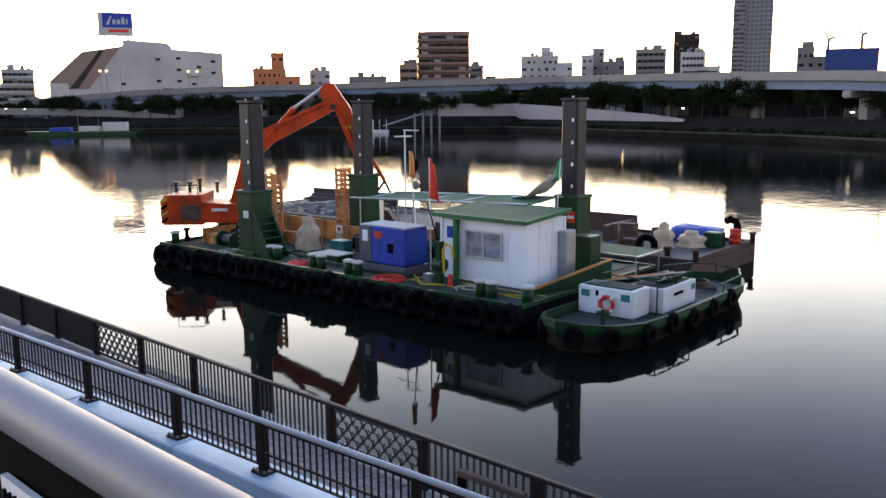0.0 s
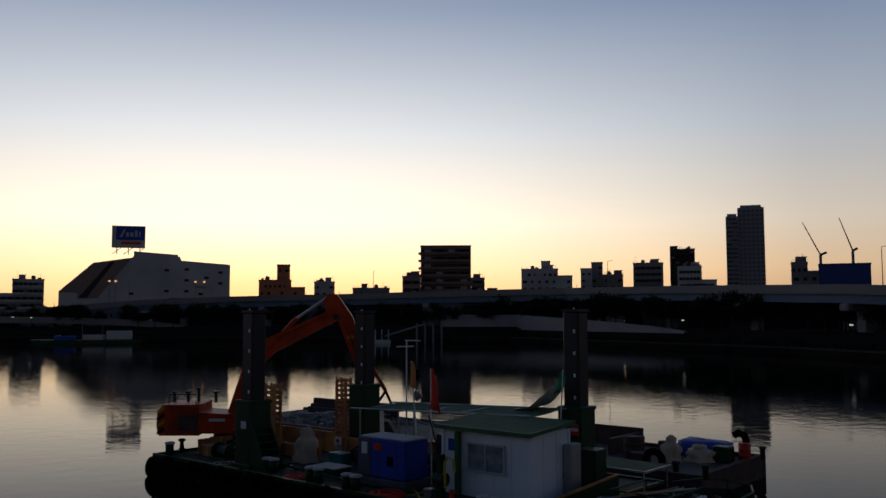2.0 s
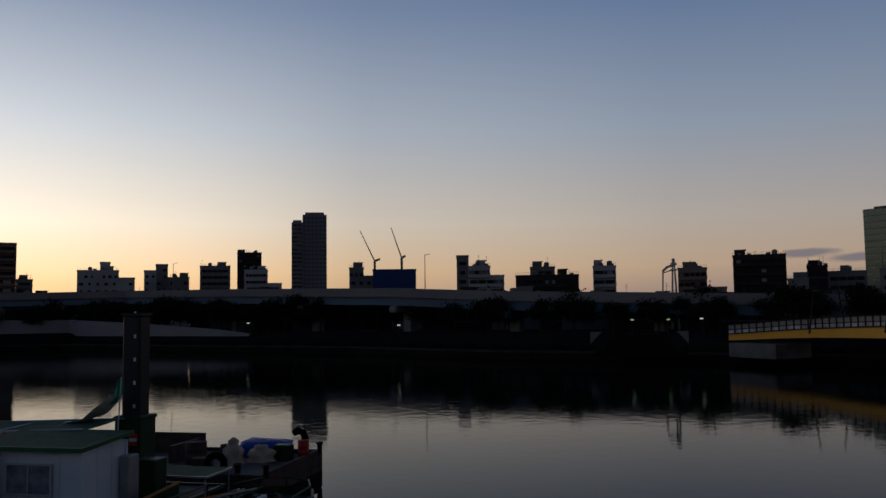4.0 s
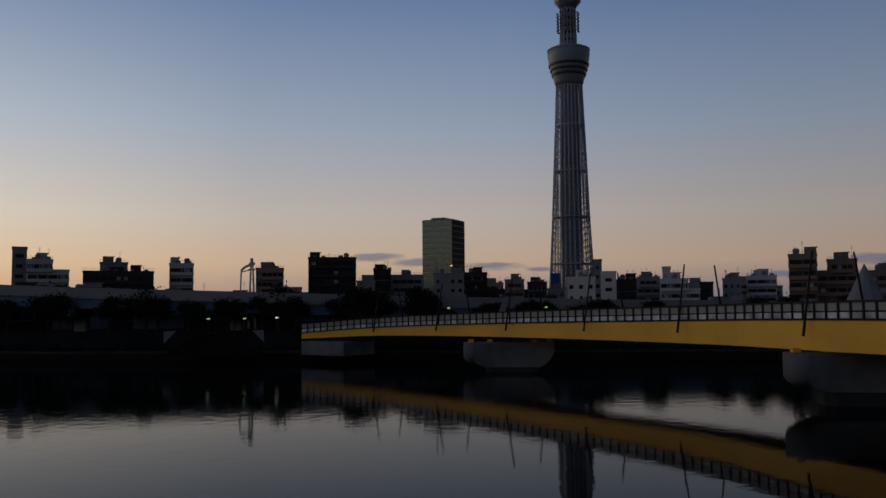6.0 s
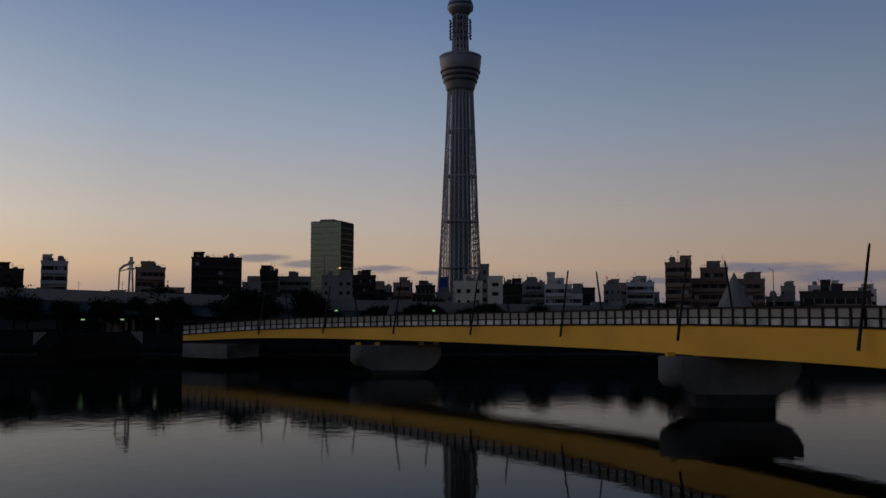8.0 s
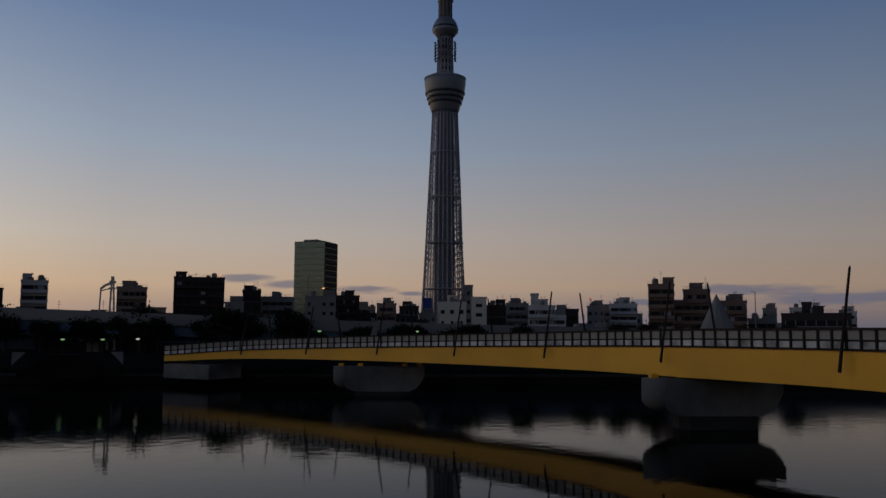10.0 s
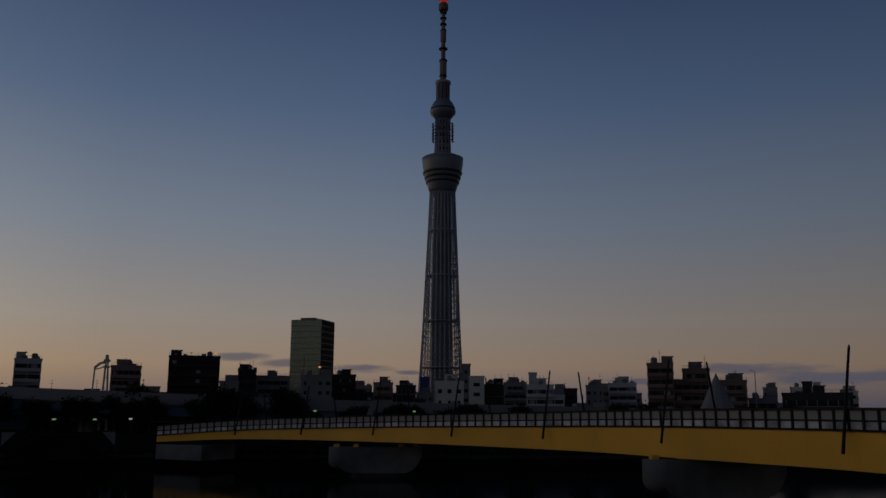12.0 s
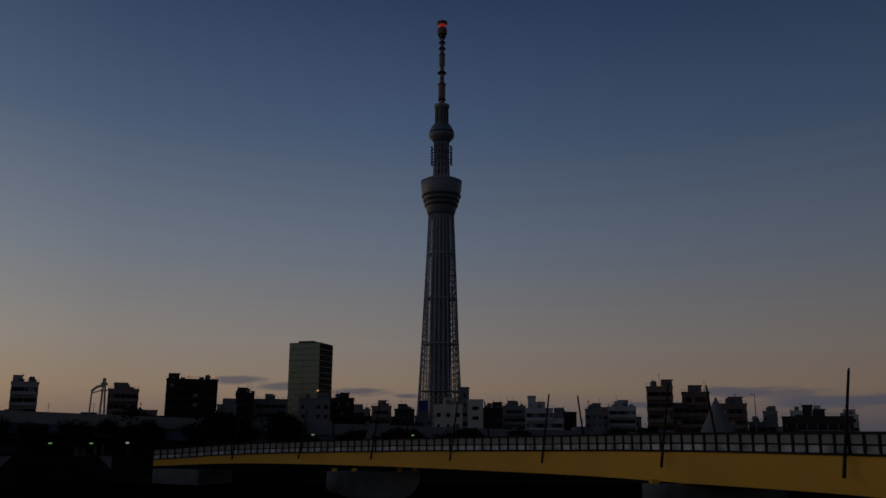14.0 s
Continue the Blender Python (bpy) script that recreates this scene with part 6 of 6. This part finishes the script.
part("mast", Geo().rod((-2, 0, 1), (-2, 0, 6), 0.09).rod((4, 0, 2), (4, 0, 6.5), 0.07), "b_grey", mb)
fp = thing("floating_pier", pose(-20.5, 262, 0), "small pale floating landing stage", "pier")
part("float", Geo().box(0, 0, 0.4, 9, 4, 1.2, c=0.1), "b_white", fp)
for x in (-4, -2, 0, 2, 4):
    part("post", Geo().rod((x, -1.8, 1), (x, -1.8, 4.2), 0.12), "b_white", fp)
part("kiosk", Geo().box(-1, 0.4, 2.4, 2, 2, 3, c=0.1), "b_white", fp)
part("gangway", Geo().beam((3, 0, 2.2), (14, 8, 5.5), 0.9, 0.4), "b_grey", fp)
for x in (-8, -5.5, -3, -0.5):
    solid("mooring_pile", Geo().rod((0, 0, -2), (0, 0, 6.0), 0.3, k=10), "b_grey", "pale steel mooring pile at the far bank", "pile", "far mooring piles", m=pose(x, 262, 0))
HED = [(x, y, 1.3) for x, y in shifted(SHORE, 4.5)]
rh = random.Random(8)
gh = Geo()
for p, t in along(HED[1:], 1.1):
    if p.x < -250:
        continue
    for i in range(7):
        q = p + Vector((rh.uniform(-1.2, 1.2), rh.uniform(-1.2, 1.2), rh.uniform(0.1, 1.1)))
        s = rh.uniform(0.3, 0.7)
        gh.add([(-s, 0, 0), (0, -s * 0.7, 0.1), (s, 0, 0), (0, s * 0.7, 0.1)], [(0, 1, 2, 3)], Matrix.Translation(q) @ pose(0, 0, 0, rh.uniform(0, 360), rh.uniform(0, 360), rh.uniform(0, 360)))
solid("hedge", gh, "leaf", "low clipped shrubs along the far terrace", "hedge", kind="stuff")

# terraces of low houses under and behind the viaduct
rhs = random.Random(31)
for p, t in along(VIA, 12, 4):
    r = Vector((-t.y, t.x, 0))
    q = p + r * rhs.uniform(24, 32)
    az = math.degrees(math.atan2(-q.x, q.y))
    st = rhs.choice(("dark", "dark", "grey", "dark", "dark"))
    lab = {"grey": "grey concrete", "dark": "dark tiled", "tan": "tan rendered", "white": "white rendered"}[st]
    building("low_house", round(q.x, 1), round(q.y, 1), rhs.uniform(13, 17), p.z - rhs.uniform(0.6, 3.5), az, st, lab + " low house behind the expressway", depth=10)

building("low_house", -84.0, 352.0, 24.0, 12.4, 13.4, "dark", "dark tiled low house behind the expressway", depth=10)

# construction cranes over the roofs
for cx, cy, cz, dx in ((242, 549, 42, -11), (259, 541, 44, -8)):
    ck = thing("tower_crane", pose(cx, cy, 4.5), "thin luffing crane on a building site", "crane", "site cranes")
    part("tower", Geo().rod((0, 0, 0), (0, 0, cz), 0.9, k=4), "b_grey", ck)
    part("jib", Geo().rod((0, 0, cz), (dx, 0, cz + 21), 0.5, 0.25, 4), "b_tan", ck)
    part("counter_jib", Geo().beam((0, 0, cz), (-dx * 0.35, 0, cz + 1.5), 1.4, 1.4), "b_grey", ck)
# white gate-shaped pylon beside the footbridge landing
py = thing("pylon", pose(130.5, 138.1, 4.6, 0, 0, -43) @ Matrix.Scale(1.12, 4), "pale grey steel pylon with a bent arm", "pylon")
part("mast", Geo().rod((-0.55, 0, 0), (-0.12, 0, 13.6), 0.22, 0.16), "b_cream", py)
part("mast", Geo().rod((0.75, 0, 0), (0.12, 0, 13.6), 0.22, 0.16), "b_cream", py)
part("head", Geo().box(0, 0, 12.6, 1.1, 0.5, 0.35, c=0.05).box(0, 0, 11.4, 1.3, 0.5, 0.3, c=0.05), "b_cream", py)
part("arm", Geo().beam((0.6, 0, 12.6), (-1.3, 0, 11.9), 0.4, 0.45).beam((-1.25, 0, 11.9), (-2.0, 0, 11.2), 0.4, 0.45).beam((0.2, 0, 11.5), (-1.9, 0, 10.9), 0.2, 0.2), "b_cream", py)
part("drop_leg", Geo().beam((-1.95, 0, 11.4), (-2.1, 0, 7.0), 0.28, 0.28), "b_cream", py)
part("rung", Geo().box(0, 0, 9.5, 0.7, 0.1, 0.12).box(0, 0, 7.6, 0.85, 0.1, 0.12).box(0, 0, 5.6, 1.0, 0.1, 0.12), "b_cream", py)
# pale sail-shaped marker on the bank beyond the footbridge
solid("sail_marker", Geo().add([(-1.3, 0, 0), (1.0, 0, 0), (0.9, 0.3, 5.9), (0.5, 0.3, 5.9), (-1.3, 0.5, 0), (1.0, 0.5, 0), (0.9, 0.5, 5.9), (0.5, 0.5, 5.9)],
                               [(0, 1, 2, 3), (4, 7, 6, 5), (0, 4, 5, 1), (1, 5, 6, 2), (2, 6, 7, 3), (3, 7, 4, 0)]), "b_grey", "pale leaning sail-shaped marker on the bank", "marker", m=pose(129.6, 75.6, 4.6, 0, 0, -60))
# stair mound between two pale end walls on the terrace before the landing
sm = thing("bank_stair", pose(96.3, 110.5, 1.3, 0, 0, -41), "dark double stair mound with pale end walls", "stair")
for i in range(9):
    part("step", Geo().box(0, -i * 0.0, 0.2 + i * 0.4, 15.5 - i * 1.15, 3.0 - i * 0.02, 0.4), "bank", sm)
for x, d in ((-7.9, 1), (7.9, -1)):
    part("end_wall", Geo().slab([(x, 2.0), (x, 4.0), (x + d * 1.9, 4.0)], -1.2, -0.9), "b_grey", sm, "pale triangular end wall")

# lamps under and beside the viaduct
for x, y, z, k in ((104, 121, 7.0, "lamp_green"), (108, 116, 7.0, "lamp_green"), (112, 112, 7.1, "lamp_white"), (72, 152, 6.5, "lamp_white"), (59, 212, 7.0, "lamp_white"), (129, 86, 8.6, "lamp_green"), (136, 70, 8.6, "lamp_green"), (-150, 300, 8.0, "lamp_white"), (-144, 301, 7.8, "lamp_white")):
    sl = thing("street_lamp", pose(x, y, 4.5), "small lit street lamp on the far bank", "street lamp", "bank lamps")
    part("pole", Geo().rod((0, 0, 0), (0, 0, z - 4.5), 0.07), "b_dark", sl)
    part("lamp_head", Geo().box(0, 0, z - 4.4, 0.6, 0.3, 0.25, c=0.04), k, sl)
for x, y, z, h, k in ((238.5, 201.0, 27.0, 1.2, "lamp_warm"), (309, 87.6, 18.2, 3.0, "lamp_red"), (250.8, 165.9, 20.6, 3.0, "lamp_warm")):
    wl2 = thing("warning_light", pose(x, y, z - 0.1), "glowing aircraft warning light on a roof pole", "warning light", "roof warning lights")
    part("pole", Geo().rod((0, 0, 0), (0, 0, h), 0.08), "b_dark", wl2)
    part("lamp_head", Geo().box(0, 0, h + 0.2, 0.7, 0.7, 0.5, c=0.1), k, wl2)

# pavers of the near terrace
pv = thing("paver_field", NEAR, "reddish grey terrace pavers in straight rows", "paving", kind="structure")
pmesh = mesh("paver", Geo().box(0, 0, 0, 0.585, 0.285, 0.06, c=0.012), M["paver"])
for i in range(40):
    for j in range(8):
        part("paver", pmesh, None, pv).location = (4.0 + i * 0.6 + (j % 2) * 0.3, 8.75 + j * 0.3, 1.205)

# hoses and fittings on the excavator
part("hose", Geo().tube([exq(-11.2, 3.2)[:1] + (-0.4,) + exq(-11.2, 3.2)[1:], (1.6, -0.4, 5.2), (2.6, -0.4, 6.3), (4.6, -0.4, 7.2), (5.6, -0.4, 7.6), (6.2, -0.36, 7.0), (7.0, -0.34, 5.2)], 0.035), "orange", ex, "", True)
part("pivot_pin", Geo().rod((5.75, -0.45, 7.35), (5.75, 0.45, 7.35), 0.16, k=12), "spud", ex)
part("handrail", Geo().tube([(-3.4, -1.3, 2.5), (-3.4, -1.3, 3.05), (-1.9, -1.3, 3.05), (-1.9, -1.3, 2.5)], 0.025), "black", ex)
part("grease_plate", Geo().box(6.6, -0.275, 6.2, 0.32, 0.02, 0.22), "yellow", ex)

# small clutter before the excavator and along the near deck edge
cl = random.Random(77)
for i in range(9):
    a, b = cl.uniform(2.5, 6.0), cl.uniform(2.2, 4.2)
    solid("timber_block", Geo().box(0, 0, 0.11, cl.uniform(0.5, 1.1), 0.2, 0.2, c=0.015), "buff", "short rough timber block on the deck", "timber", "timber blocks", m=BM @ pose(a, b, DK + 0.03, 0, 0, cl.uniform(0, 180)))
for a, b, r0 in ((9.9, 6.0, 0.5), (11.2, 6.4, 0.55), (10.4, 7.2, 0.45)):
    solid("fender_tyre", Geo().torus(r0, 0.2), "rubber", "spare black fender tyre heaped on deck", "tyre", "spare tyres", m=BM @ pose(a, b, DK + 0.35, 25, 10, 0), smooth=True)
for a, b, yaw in ((20.8, 1.5, 15), (13.4, 1.9, -30), (5.4, 0.9, 60)):
    g = Geo().tube([(math.cos(k * 0.7) * (0.2 + 0.03 * k), math.sin(k * 0.7) * (0.2 + 0.03 * k), 0.05) for k in range(16)], 0.028, 5)
    solid("rope", g, "b_cream", "loose pale mooring rope on the deck", "rope", "deck ropes", m=BM @ pose(a, b, DK + 0.03, 0, 0, yaw), smooth=True)

# heaped nets, hoses and pipes on the workboat's casing and afterdeck
rg = random.Random(51)
net = Geo()
for k in range(14):
    pts = [(0.35 + rg.uniform(-0.6, 0.6), 5.75 + rg.uniform(-1.2, 1.2), 1.62 + rg.uniform(0.0, 0.16)) for _ in range(4)]
    net.tube(curve(pts, 4), 0.045, 5)
solid("fishing_net", net, "steel_green", "green net heaped on the workboat casing", "net", m=BM @ pose(26.8, 0, 0), smooth=True)
for k in range(3):
    pts = [(-1.3 + 0.22 * k, 3.2 + 0.3 * k, 1.72), (-0.6, 4.0, 1.78 + 0.04 * k), (0.4, 5.0 + 0.2 * k, 1.9), (0.9, 6.6, 1.86)]
    solid("boat_hook", Geo().tube(curve(pts, 3), 0.028, 5), "buff" if k else "galv", "long pole laid over the boat's deckhouses", "pole", "boat poles", m=BM @ pose(26.8, 0, 0), smooth=True)
solid("stern_hose", Geo().tube([(0.9 * math.cos(k * 0.8) * (1 - k * 0.012), 9.6 + 0.8 * math.sin(k * 0.8) * (1 - k * 0.012), 0.66 + 0.008 * k) for k in range(34)], 0.05, 6), "rust", "brown hose coiled on the boat's afterdeck", "hose", m=BM @ pose(26.8, 0, 0), smooth=True)

# small gear between the generator, the awning and the cover
for a, b, w, d, h, material, label in ((10.9, 5.2, 0.9, 0.6, 0.7, "rust", "rusty tool chest on the deck"), (12.4, 4.5, 0.7, 0.6, 0.9, "black", "black battery box on the deck"), (17.4, 4.6, 0.5, 0.9, 1.5, "rust", "rusty switch cabinet beside the cabin"),
                                       (13.3, 6.8, 1.6, 0.5, 1.2, "buff", "ochre timber rack under the awning"), (14.9, 7.2, 1.2, 0.7, 1.6, "spud", "dark steel cabinet under the awning"), (18.2, 18.6, 1.4, 0.9, 0.6, "rust", "rusty crate on the pontoon"),
                                       (20.9, 15.0, 0.9, 0.7, 0.5, "rust", "small rusty crate on the pontoon"), (2.6, 2.0, 0.9, 0.7, 0.5, "buff", "ochre timber crate on the deck")):
    z = 0.96 if b > 12 else DK + 0.03
    cr = thing("crate", BM @ pose(a, b, z, 0, 0, rg.uniform(-12, 12)), label, "crate")
    part("body", Geo().box(0, 0, h / 2, w, d, h, c=0.03), material, cr)
    part("lid", Geo().box(0, 0, h + 0.03, w + 0.06, d + 0.06, 0.06, c=0.015), material, cr)
    for y in (-d / 2 - 0.02, d / 2 + 0.02):
        part("batten", Geo().box(-w * 0.3, y, h / 2, 0.08, 0.04, h).box(w * 0.3, y, h / 2, 0.08, 0.04, h), material, cr)
for a, b, x1, y1, material in ((9.4, 2.0, 3.4, 0.5, "black"), (17.0, 2.2, 2.6, -0.9, "yellow"), (7.9, 2.4, 2.2, 1.6, "steel_green"), (19.9, 2.1, 3.4, -0.4, "yellow")):
    pts = [(0, 0, 0.05), (x1 * 0.3, y1 + 0.35, 0.05), (x1 * 0.65, y1 - 0.4, 0.05), (x1, y1, 0.05)]
    solid("deck_cable", Geo().tube(curve(pts, 6), 0.035, 5), material, "loose cable lying across the deck", "cable", "deck cables", m=BM @ pose(a, b, DK + 0.02), smooth=True)
# mooring line from the barge to the water's edge
solid("mooring_line", Geo().tube([(20.5 + 0.1 * k, -0.1 - 0.34 * k, DK - 1.05 * k / 8 + 0.03 * k * (k - 8) / 8) for k in range(9)], 0.02, 5), "black", "slack mooring line hanging to the water", "rope", m=BM, smooth=True)
